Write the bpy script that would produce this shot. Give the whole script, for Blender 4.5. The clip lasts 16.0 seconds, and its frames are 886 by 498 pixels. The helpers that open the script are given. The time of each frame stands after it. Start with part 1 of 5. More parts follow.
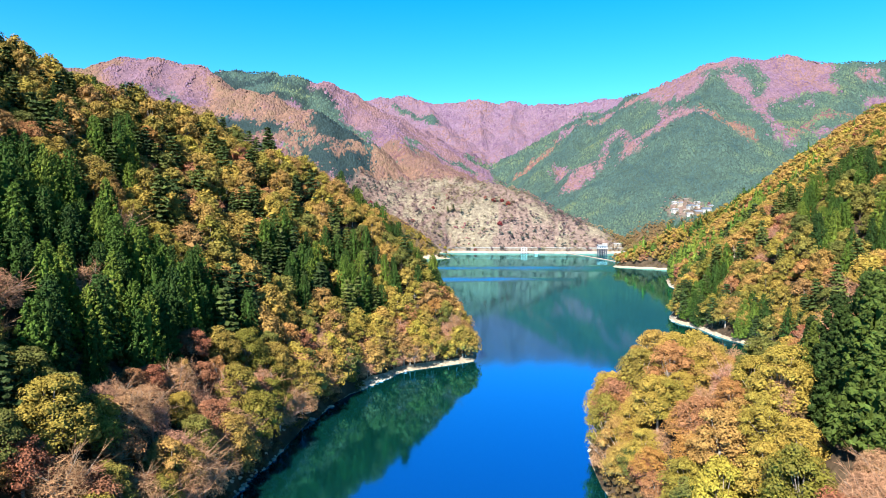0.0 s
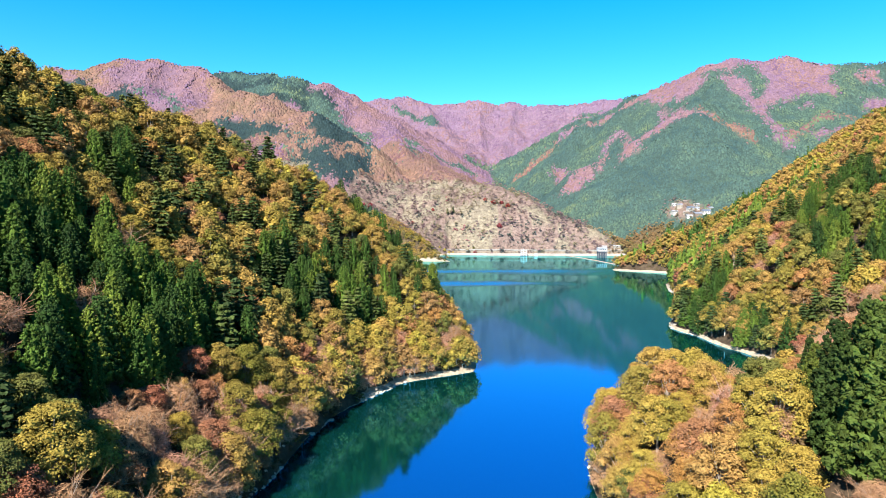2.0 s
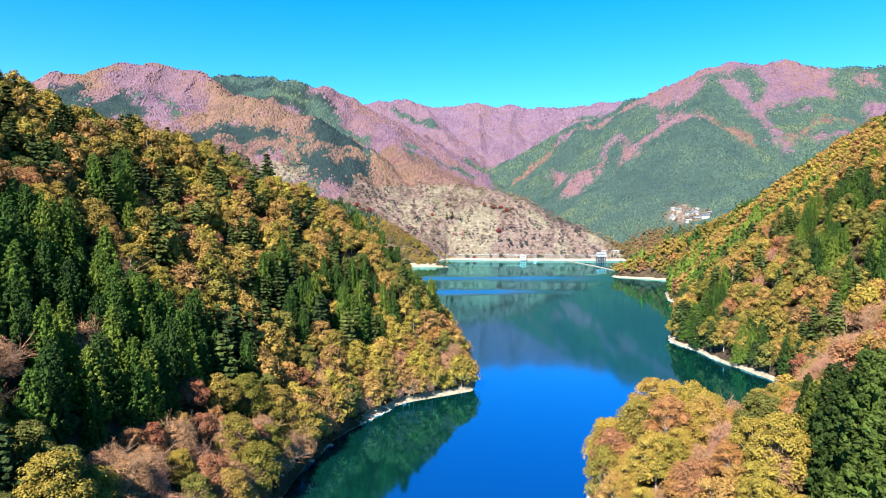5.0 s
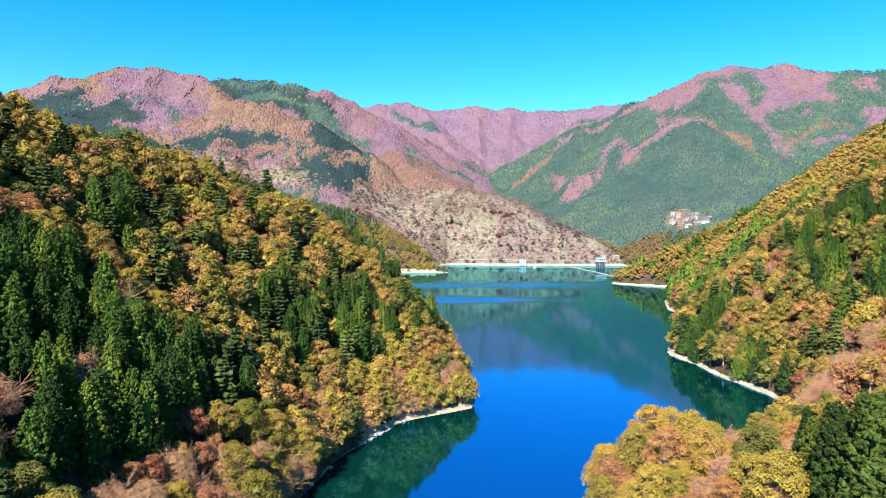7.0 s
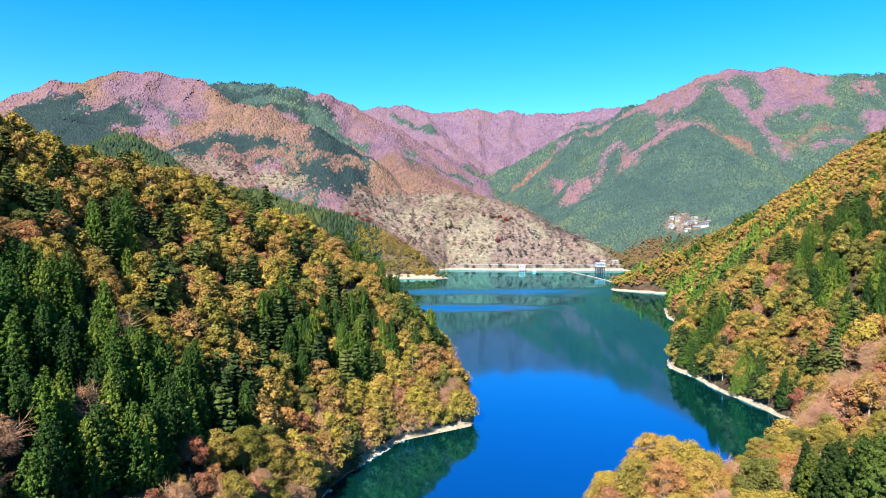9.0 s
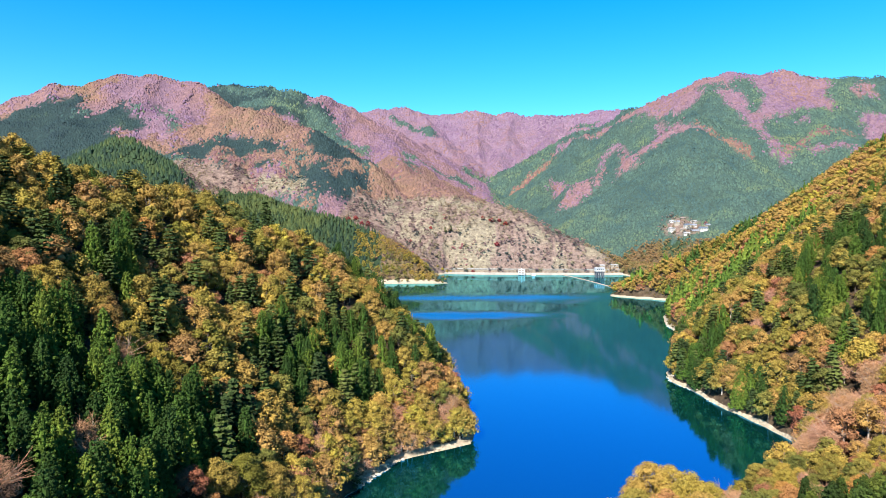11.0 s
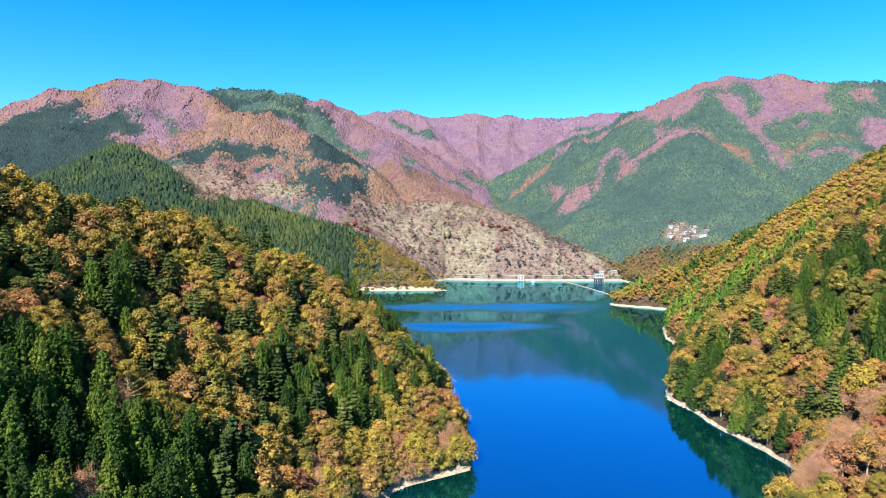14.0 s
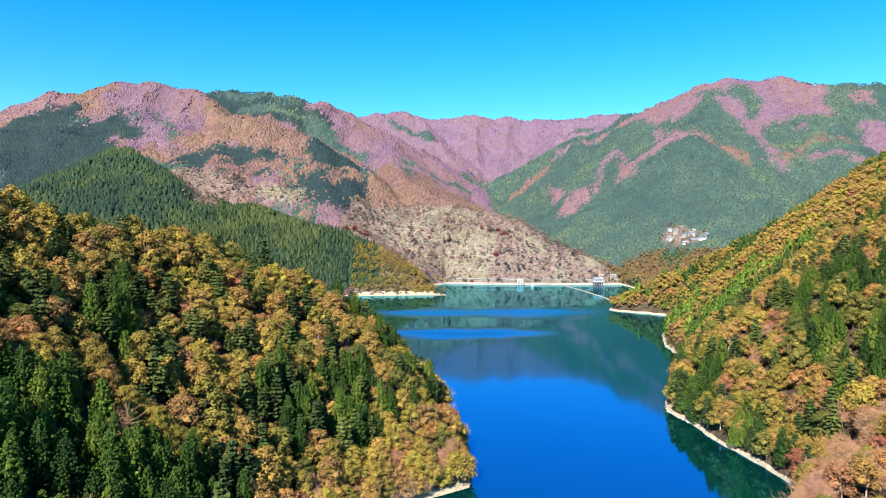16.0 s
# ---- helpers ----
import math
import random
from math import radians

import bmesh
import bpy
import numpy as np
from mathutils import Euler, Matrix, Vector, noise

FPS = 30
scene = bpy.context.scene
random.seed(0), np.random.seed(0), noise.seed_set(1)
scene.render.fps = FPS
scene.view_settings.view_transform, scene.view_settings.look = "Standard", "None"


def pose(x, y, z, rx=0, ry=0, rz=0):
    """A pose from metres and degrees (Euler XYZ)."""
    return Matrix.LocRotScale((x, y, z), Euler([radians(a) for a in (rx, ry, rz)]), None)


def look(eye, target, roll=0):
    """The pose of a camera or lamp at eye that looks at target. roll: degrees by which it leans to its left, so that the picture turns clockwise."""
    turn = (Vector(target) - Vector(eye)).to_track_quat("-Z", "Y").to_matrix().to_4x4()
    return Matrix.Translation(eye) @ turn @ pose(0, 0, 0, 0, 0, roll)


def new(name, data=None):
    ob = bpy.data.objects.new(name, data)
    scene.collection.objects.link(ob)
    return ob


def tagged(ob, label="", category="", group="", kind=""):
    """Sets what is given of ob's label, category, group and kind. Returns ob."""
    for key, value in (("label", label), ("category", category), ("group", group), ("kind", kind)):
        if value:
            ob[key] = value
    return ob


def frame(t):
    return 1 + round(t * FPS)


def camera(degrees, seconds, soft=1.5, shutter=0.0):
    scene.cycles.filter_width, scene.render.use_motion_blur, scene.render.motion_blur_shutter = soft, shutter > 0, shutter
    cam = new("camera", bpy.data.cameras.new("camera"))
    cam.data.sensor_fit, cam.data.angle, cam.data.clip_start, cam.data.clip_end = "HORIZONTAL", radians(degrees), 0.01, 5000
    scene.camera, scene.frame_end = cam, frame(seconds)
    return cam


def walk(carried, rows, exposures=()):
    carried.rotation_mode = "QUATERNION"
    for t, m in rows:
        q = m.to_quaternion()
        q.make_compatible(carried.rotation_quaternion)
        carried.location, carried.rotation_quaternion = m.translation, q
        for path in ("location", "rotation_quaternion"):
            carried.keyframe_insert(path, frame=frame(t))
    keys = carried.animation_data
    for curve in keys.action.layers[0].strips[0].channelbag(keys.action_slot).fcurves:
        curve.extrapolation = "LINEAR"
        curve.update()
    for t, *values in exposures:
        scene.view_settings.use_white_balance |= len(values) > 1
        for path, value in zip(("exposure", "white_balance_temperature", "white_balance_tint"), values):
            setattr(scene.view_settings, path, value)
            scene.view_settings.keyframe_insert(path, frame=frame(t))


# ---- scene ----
cam = camera(70.6, 16.0, soft=0.9)
METRES, EYE, TILT, LEAN, TURN = 48.0, 55.0, -2.3, 0.0, 0.0
ROWS = [
    (0.0, 0.0, 0.0, 0.0, 0.0, 0.0, -0.0),
    (0.5, -0.0003, -0.0004, 0.0207, -0.0, -0.0, -0.01),
    (1.0, -0.0003, -0.0008, 0.0421, -0.0, -0.0, -0.0),
    (1.5, -0.0001, -0.0015, 0.0634, -0.02, 0.01, 0.01),
    (2.0, 0.0, -0.002, 0.0848, -0.03, 0.01, 0.02),
    (2.5, 0.0002, -0.0026, 0.1071, -0.04, 0.03, 0.02),
    (3.0, 0.0006, -0.0032, 0.1304, -0.04, 0.04, 0.01),
    (3.5, 0.0006, -0.0039, 0.1539, -0.05, 0.06, 0.01),
    (4.0, 0.0007, -0.0047, 0.1791, -0.06, 0.07, 0.03),
    (6.5, 0.0026, -0.0097, 0.3288, -0.13, 0.25, 0.06),
    (7.0, 0.0033, -0.0108, 0.3623, -0.12, 0.29, 0.06),
    (7.5, 0.0035, -0.0117, 0.3963, -0.14, 0.32, 0.07),
    (8.0, 0.004, -0.0127, 0.4309, -0.14, 0.36, 0.08),
    (8.5, 0.0045, -0.0134, 0.4659, -0.15, 0.38, 0.09),
    (9.0, 0.0049, -0.0142, 0.5004, -0.17, 0.41, 0.11),
    (11.5, 0.0047, -0.0168, 0.6803, -0.23, 0.48, 0.1),
    (12.0, 0.0054, -0.0177, 0.7156, -0.24, 0.5, 0.1),
    (12.5, 0.0055, -0.0182, 0.7512, -0.25, 0.51, 0.11),
    (13.0, 0.0056, -0.0187, 0.7866, -0.26, 0.52, 0.11),
    (13.5, 0.0062, -0.0193, 0.8223, -0.27, 0.53, 0.11),
    (14.0, 0.006, -0.02, 0.8577, -0.28, 0.54, 0.1),
    (14.5, 0.0061, -0.0204, 0.8929, -0.29, 0.55, 0.12),
    (15.0, 0.0071, -0.0218, 0.9282, -0.3, 0.55, 0.14),
    (15.5, 0.0072, -0.0221, 0.9641, -0.31, 0.56, 0.14),
    (16.0, 0.0076, -0.0231, 0.9996, -0.33, 0.56, 0.15),
]
walk(cam, [(t, pose(0, 0, EYE, TILT, LEAN, TURN) @ pose(METRES * x, METRES * y, METRES * z, 90 + pitch, roll, yaw)) for t, x, y, z, yaw, pitch, roll in ROWS],
     exposures=[(0.0, 1.94), (16.0, 1.71)])

# ---- world, sun ----
SUN_DIR = Vector((-0.29, -0.68, 0.66)).normalized()  # towards the sun
world = bpy.data.worlds.new("sky")
scene.world = world
world.use_nodes = True
wn, wl = world.node_tree.nodes, world.node_tree.links
sky = wn.new("ShaderNodeTexSky")
sky.sky_type = "NISHITA"
sky.sun_disc = False
sky.sun_elevation = math.asin(SUN_DIR.z)
sky.sun_rotation = math.atan2(SUN_DIR.x, SUN_DIR.y)
sky.altitude = 2500
sky.air_density, sky.dust_density, sky.ozone_density = 1.0, 0.0, 2.0
hsv = wn.new("ShaderNodeHueSaturation")
hsv.inputs["Hue"].default_value = 0.489
hsv.inputs["Saturation"].default_value = 1.45
wl.new(sky.outputs[0], hsv.inputs["Color"])
wl.new(hsv.outputs[0], wn["Background"].inputs["Color"])
wn["Background"].inputs["Strength"].default_value = 0.083
sun_data = bpy.data.lights.new("sun", "SUN")
sun_data.energy, sun_data.angle, sun_data.color = 5.0, radians(0.55), (1.0, 0.93, 0.82)
sun = new("sun", sun_data)
sun.matrix_world = look(tuple(SUN_DIR * 900), (0, 0, 0))

# ---- noise ----
PERM = np.random.RandomState(7).permutation(4096)
VAL = np.random.RandomState(8).rand(4096)


def vnoise(x, y, seed=0):
    """Smooth value noise, 0 to 1, with cells of 1."""
    xi, yi = np.floor(x).astype(int), np.floor(y).astype(int)
    fx, fy = x - xi, y - yi
    fx, fy = fx * fx * (3 - 2 * fx), fy * fy * (3 - 2 * fy)

    def at(a, b):
        return VAL[PERM[(PERM[(a + seed * 57) & 4095] + b) & 4095]]
    top = at(xi, yi) * (1 - fx) + at(xi + 1, yi) * fx
    low = at(xi, yi + 1) * (1 - fx) + at(xi + 1, yi + 1) * fx
    return top * (1 - fy) + low * fy


def fbm(x, y, cell, octaves=4, seed=0):
    total, amp, norm = 0.0, 1.0, 0.0
    for o in range(octaves):
        k = 2.0 ** o / cell
        total = total + amp * vnoise(x * k + 13.7 * o, y * k - 7.3 * o, seed + o)
        norm += amp
        amp *= 0.5
    return total / norm


# ---- the lie of the land: shoreline and crests in metres, water at 0 ----
LEFT_SHORE = [(-70, -420), (-58, -200), (-50, 0), (-46, 60), (-43.5, 100), (-42, 126), (-40, 145), (-37.5, 170), (-32.5, 195),
              (-26, 209), (-15.5, 229), (-4, 238), (6.2, 244), (13.3, 248), (14, 256), (14, 275), (14, 305), (9, 345), (-3, 378),
              (-26, 408), (-65, 445)]
FAR_SHORE = [(-105, 525), (-135, 650), (-195, 820), (-232, 940), (-182, 973), (-122, 979), (-40, 985), (13, 984), (18, 993),
             (-5, 1020), (-22, 1090), (-4, 1176), (14, 1191), (90, 1172), (171, 1163), (260, 1157), (340, 1156), (338, 1060),
             (300, 950), (262, 870)]
RIGHT_SHORE = [(214, 800), (220, 788), (262, 752), (282, 726), (262, 690), (218, 610), (201, 557), (189, 475), (163, 428), (134, 370),
               (130, 349), (134, 324), (135.5, 294), (140, 272), (142, 243), (128, 220), (104, 197), (75, 176), (52, 165), (37.5, 156),
               (33.5, 139), (33, 126), (36, 110), (39.5, 85), (45, 50), (50, 0), (56, -200), (66, -420)]
SHORE = LEFT_SHORE + FAR_SHORE + RIGHT_SHORE

# each crest: fall of its flanks per metre, and x, y, height along it
CRESTS = []


def crest(fall, *pts):
    CRESTS.append((fall, pts))


# left hill
crest(0.55, (-260, 110, 118), (-190, 140, 124), (-150, 168, 125), (-132, 187, 121), (-111, 210, 114), (-98, 245, 104), (-82, 256, 93),
      (-64, 256, 82), (-51, 258, 73), (-32, 274, 60), (-19, 308, 47), (-9, 345, 31), (-7, 365, 12))
# left hill foot
crest(0.5, (-32, 274, 59), (-17, 262, 40), (-5, 255, 22), (7, 251, 8), (13, 249, 2.8))
# left valley side
crest(0.5, (-190, 140, 116), (-250, 20, 80), (-280, -150, 70), (-300, -420, 80))
# behind left hill
crest(0.5, (-260, 110, 118), (-420, 300, 70), (-520, 600, 60), (-650, 900, 80), (-800, 1150, 120))
# promontory
crest(0.3, (40, 145, 6), (48, 131, 10), (60, 112, 13), (72, 96, 18), (95, 75, 28), (150, 30, 52), (230, -40, 90), (260, -420, 120))
# bay head
crest(0.4, (95, 75, 26), (140, 120, 20), (195, 165, 48), (320, 200, 130))
# right hill
crest(0.6, (320, 200, 130), (345, 290, 156), (415, 470, 172), (450, 632, 168), (400, 640, 134), (350, 662, 99), (328, 722, 66),
      (306, 775, 40), (270, 790, 16), (228, 795, 3))
# right far slope
crest(0.6, (450, 632, 168), (640, 740, 165), (800, 900, 150), (900, 1200, 150), (950, 1400, 190))
# green spur
crest(0.55, (-800, 1150, 120), (-722, 1160, 182), (-665, 1200, 248), (-628, 1212, 264), (-580, 1200, 248), (-504, 1180, 192), (-418, 1150, 146),
      (-347, 1150, 148), (-239, 1110, 120), (-141, 1060, 90), (-60, 1022, 42), (-25, 1004, 10), (0, 992, 2))
# round mountain
crest(0.8, (-1700, 1500, 280), (-1133, 1600, 390), (-1040, 1622, 430), (-972, 1640, 460), (-860, 1700, 502), (-768, 1737, 512),
      (-680, 1740, 496), (-600, 1680, 452), (-519, 1590, 388), (-400, 1560, 356), (-300, 1535, 322), (-230, 1515, 286),
      (-150, 1460, 222))
# round mountain spur
crest(0.7, (-860, 1700, 500), (-890, 1560, 400), (-940, 1400, 285), (-1000, 1280, 190))
crest(0.7, (-1133, 1600, 388), (-1150, 1450, 310), (-1180, 1300, 200))
crest(0.7, (-768, 1737, 512), (-765, 1610, 435), (-745, 1500, 340), (-710, 1400, 255))
# round mountain rib
crest(0.7, (-680, 1740, 496), (-645, 1610, 410), (-610, 1500, 325), (-565, 1400, 245))
crest(0.7, (-519, 1590, 388), (-490, 1460, 290), (-450, 1350, 195), (-420, 1280, 150))
crest(0.7, (-300, 1535, 322), (-295, 1430, 245), (-280, 1320, 165))
# terrace hill
crest(0.56, (-168, 2171, 367), (-120, 1800, 290), (-78, 1600, 236), (-10, 1490, 198), (80, 1395, 156), (171, 1315, 115),
      (244, 1258, 74), (300, 1218, 34), (345, 1190, 9))
# dark ridge
crest(0.85, (-1500, 2350, 560), (-900, 2300, 598), (-750, 2300, 612), (-650, 2280, 606), (-558, 2259, 586), (-451, 2260, 558),
      (-330, 2350, 540), (-168, 2171, 367))
# pale ridge
crest(0.62, (-330, 2350, 540), (-220, 2440, 496), (-120, 2500, 450), (60, 2520, 360), (172, 2470, 292))
# back wall
crest(0.72, (-700, 3200, 690), (-420, 3260, 690), (-330, 3300, 708), (-218, 3344, 728), (-110, 3350, 712), (0, 3350, 690),
      (200, 3350, 704), (380, 3350, 702), (640, 3250, 668), (900, 3100, 678), (1300, 3000, 660))
# back rib
crest(0.6, (380, 3350, 702), (330, 3050, 520), (250, 2750, 380))
# back rib two
crest(0.6, (-110, 3350, 712), (-20, 3000, 540), (80, 2750, 400))
# right mountain left
crest(0.85, (947, 2074, 608), (880, 2120, 580), (830, 2150, 556), (690, 2250, 520), (560, 2330, 466), (400, 2420, 390),
      (280, 2450, 335), (190, 2465, 290))
# right mountain
crest(0.88, (947, 2074, 608), (1000, 2060, 600), (1060, 2040, 588), (1197, 1990, 574), (1420, 1950, 556), (1900, 1900, 520),
      (2500, 1800, 460))
# front spur
crest(0.68, (947, 2074, 608), (880, 1960, 500), (800, 1850, 430), (741, 1800, 416), (650, 1660, 310), (580, 1500, 190),
      (540, 1380, 92), (500, 1300, 40))
# left rib
crest(0.7, (741, 1800, 416), (600, 1790, 345), (480, 1760, 268), (400, 1680, 190), (340, 1560, 105), (310, 1450, 50))
# lower left rib
crest(0.7, (560, 2330, 466), (420, 2150, 330), (330, 2000, 240), (280, 1850, 170), (270, 1700, 110))
# small ribs of the right mountain
crest(0.75, (690, 2250, 520), (620, 2120, 410), (580, 2000, 330), (560, 1900, 270))
crest(0.75, (1000, 2060, 600), (960, 1940, 490), (920, 1830, 400), (900, 1740, 330))
crest(0.75, (1240, 1985, 570), (1230, 1860, 470), (1180, 1740, 380), (1120, 1620, 300))
# ribs of the back wall
crest(0.75, (-420, 3260, 690), (-330, 3050, 560), (-200, 2850, 440))
crest(0.75, (200, 3350, 704), (190, 3120, 560), (180, 2900, 430))
crest(0.75, (640, 3250, 668), (520, 3020, 530), (400, 2800, 420))
# right spur
crest(0.66, (1100, 2030, 586), (1090, 1850, 450), (1040, 1700, 330), (960, 1550, 220), (860, 1420, 120))
# far right spur
crest(0.66, (1420, 1950, 556), (1380, 1750, 430), (1300, 1550, 320), (1180, 1350, 220))


def along(x, y, pts):
    """Distance to a line of points, and the third value at the nearest place on it."""
    best, val = np.full(x.shape, 1e9), np.zeros(x.shape)
    for a, b in zip(pts, pts[1:]):
        dx, dy = b[0] - a[0], b[1] - a[1]
        t = np.clip(((x - a[0]) * dx + (y - a[1]) * dy) / (dx * dx + dy * dy), 0, 1)
        d = np.hypot(x - a[0] - t * dx, y - a[1] - t * dy)
        near = d < best
        best = np.where(near, d, best)
        if len(a) > 2:
            val = np.where(near, a[2] + t * (b[2] - a[2]), val)
    return best, val


def crest_height(x, y, pts, fall):
    """The highest of the flanks that fall from each stretch of a crest."""
    out = np.full(x.shape, -1e9)
    for a, b in zip(pts, pts[1:]):
        dx, dy = b[0] - a[0], b[1] - a[1]
        t = np.clip(((x - a[0]) * dx + (y - a[1]) * dy) / (dx * dx + dy * dy), 0, 1)
        d = np.hypot(x - a[0] - t * dx, y - a[1] - t * dy)
        out = np.maximum(out, a[2] + t * (b[2] - a[2]) - fall * np.sqrt(d * d + 9) + fall * 3)
    return out


def inside(x, y, pts):
    """Which places lie inside an outline."""
    odd = np.zeros(x.shape, bool)
    for (ax, ay), (bx, by) in zip(pts, pts[1:] + pts[:1]):
        cross = (ay > y) != (by > y)
        if ay != by:
            odd ^= cross & (x < (bx - ax) * (y - ay) / (by - ay) + ax)
    return odd


def shore_distance(x, y):
    """Metres from the shoreline, negative over the water."""
    wob = np.clip((y - 60) / 200, 0.4, 1.5)
    wx = x + wob * 2.4 * (fbm(x, y, 14, 2, 31) - 0.5)
    wy = y + wob * 2.4 * (fbm(x, y, 14, 2, 32) - 0.5)
    d, _ = along(wx, wy, SHORE + SHORE[:1])
    return np.where(inside(wx, wy, SHORE), -d, d)


def height(x, y):
    x, y = np.asarray(x, float), np.asarray(y, float)
    s = shore_distance(x, y)
    far = np.clip((y - 500) / 700, 0, 1)
    wx = x + (6 + 44 * far) * (fbm(x, y, 60 + 90, 3, 3) - 0.5)
    wy = y + (6 + 44 * far) * (fbm(x, y, 60 + 90, 3, 4) - 0.5)
    top = 5 + 5 * fbm(x, y, 90, 3, 5)
    for fall, pts in CRESTS:
        top = np.maximum(top, crest_height(wx, wy, pts, fall))
    gully = np.abs(fbm(x, y, 170, 4, 9) - 0.5) * 2
    top = top + np.clip((top - 20) / 150, 0, 1) * far * (34 * gully - 10 + 22 * np.abs(fbm(x, y, 85, 3, 14) - 0.5) * 2 - 5)
    top = top + (fbm(x, y, 22, 3, 11) - 0.5) * np.clip(top / 30, 0.1, 1) * 6
    zone = np.clip((x + 170) / 60, 0, 1) * np.clip((400 - x) / 60, 0, 1) * np.clip((y - 1120) / 60, 0, 1) * np.clip((1520 - 0.45 * x - y) / 80, 0, 1)
    stair = (top / 7.0) % 1.0
    top = top + zone * 7.0 * (np.clip((stair - 0.62) / 0.3, 0, 1) - stair) * 0.7
    flat = np.where(y > 420, 4.5, np.where(x > 95, 1.7, np.where((x < 25) & (y > 205), 4.5, 1.0)))
    flat = np.where((y > 955) & (y < 1012) & (x > -150) & (x < 16), 15.0, flat)
    bank = np.where(s < flat, 0.36 * s, 0.36 * flat + 1.98 * np.clip(s - flat, 0, None) ** 0.85)
    land = np.minimum(bank, top)
    # level ground under the far shore's road
    low = np.where(s < 23, 0.9 + 0.16 * s, 9.6 + 1.0 * (s - 23))
    land = np.where((y > 1130) & (y < 1260) & (x > 8) & (x < 345), np.minimum(land, low), land)
    return np.where(s > 0, land, np.maximum(s * 0.5, -14))


# ---- what grows where ----
CONIFER, BARE, ORANGE, OCHRE, SCRUB, GRASS, SPRUCE, DARKWOOD = range(8)
STROKES = []


def swath(kind, wide, *pts):
    """A strip of one kind of growth along a line on the map."""
    STROKES.append((kind, wide * 0.5, pts))


def patch(kind, *pts):
    """A stand of one kind of growth inside an outline on the map."""
    STROKES.append((kind, 0, pts))


# right mountain: leafless belts along the crest, ribs and gullies
swath(BARE, 80, (740, 2175), (840, 2110), (945, 2060))
swath(BARE, 70, (1000, 2050), (1185, 1990))
swath(BARE, 41, (437, 2335), (535, 2262), (624, 2216))
swath(BARE, 45, (642, 2209), (716, 2133))
swath(BARE, 80, (733, 2127), (798, 2026))
swath(BARE, 45, (839, 2082), (925, 2025))
swath(BARE, 32, (717, 2027), (654, 1780))
swath(BARE, 36, (709, 1738), (639, 1761), (547, 1720), (504, 1704))
swath(BARE, 21, (507, 1716), (593, 2039), (565, 2069), (516, 1987), (435, 1705))
swath(ORANGE, 20, (729, 1749), (756, 1684), (783, 1613))
swath(BARE, 50, (907, 1965), (906, 1889), (896, 1781))
swath(BARE, 45, (903, 1814), (966, 1855))
swath(BARE, 26, (905, 1768), (882, 1649), (885, 1613))
swath(BARE, 82, (1013, 1983), (1169, 1974))
swath(BARE, 65, (1004, 1914), (1136, 1860))
swath(BARE, 29, (1043, 1815), (1043, 1801))
swath(ORANGE, 17, (907, 1627), (991, 1697), (1032, 1701))
swath(ORANGE, 24, (1075, 1708), (1098, 1707))
swath(BARE, 30, (979, 1625), (1035, 1609))
swath(BARE, 38, (1264, 1903), (1291, 1892))
swath(BARE, 76, (1217, 1757), (1192, 1687))
swath(BARE, 38, (1045, 1569), (1066, 1568))
swath(BARE, 66, (372, 1984), (388, 1701))
swath(BARE, 50, (334, 1678), (348, 1670))
swath(ORANGE, 36, (391, 2307), (327, 2297), (282, 2272))
swath(CONIFER, 34, (948, 1985), (972, 1936))
# round mountain: conifer stands under the leafless crown
swath(DARKWOOD, 150, (-1200, 1380), (-960, 1380))
swath(DARKWOOD, 90, (-1080, 1470), (-900, 1500))
swath(DARKWOOD, 110, (-900, 1390), (-700, 1360))
swath(DARKWOOD, 44, (-1014, 1499), (-878, 1568))
swath(DARKWOOD, 91, (-980, 1448), (-857, 1458))
swath(DARKWOOD, 85, (-917, 1353), (-824, 1358))
swath(DARKWOOD, 54, (-849, 1467), (-762, 1451))
swath(CONIFER, 21, (-864, 1517), (-796, 1543), (-797, 1602))
swath(CONIFER, 37, (-746, 1483), (-717, 1492))
swath(CONIFER, 21, (-749, 1545), (-730, 1563))
swath(CONIFER, 20, (-706, 1605), (-638, 1492))
swath(ORANGE, 67, (-540, 1518), (-462, 1530), (-348, 1512), (-240, 1509))
swath(CONIFER, 62, (-525, 1457), (-453, 1435))
swath(CONIFER, 36, (-384, 1440), (-363, 1436))
swath(CONIFER, 62, (-272, 1397), (-183, 1486))
swath(BARE, 22, (-554, 1382), (-466, 1306))
swath(BARE, 23, (-456, 1347), (-411, 1358))
swath(GRASS, 28, (-398, 1354), (-289, 1354))
swath(ORANGE, 65, (-175, 1816), (-52, 1554))
swath(SCRUB, 14, (-197, 1308), (-148, 1348))
# ridges at the back
swath(DARKWOOD, 90, (-900, 2285), (-530, 2250))
swath(DARKWOOD, 120, (-820, 2200), (-440, 2160))
swath(CONIFER, 60, (-430, 2140), (-255, 2045))
swath(CONIFER, 37, (-790, 2282), (-518, 2251))
swath(CONIFER, 58, (-661, 2193), (-420, 2158))
swath(CONIFER, 46, (-415, 2133), (-251, 2037))
swath(CONIFER, 37, (-104, 2022), (-14, 2125), (103, 2158))
swath(CONIFER, 35, (94, 2431), (160, 2438))
swath(CONIFER, 29, (-251, 3225), (-104, 3132))
swath(CONIFER, 60, (-76, 3137), (-46, 3016))
swath(CONIFER, 29, (648, 3091), (745, 3034))

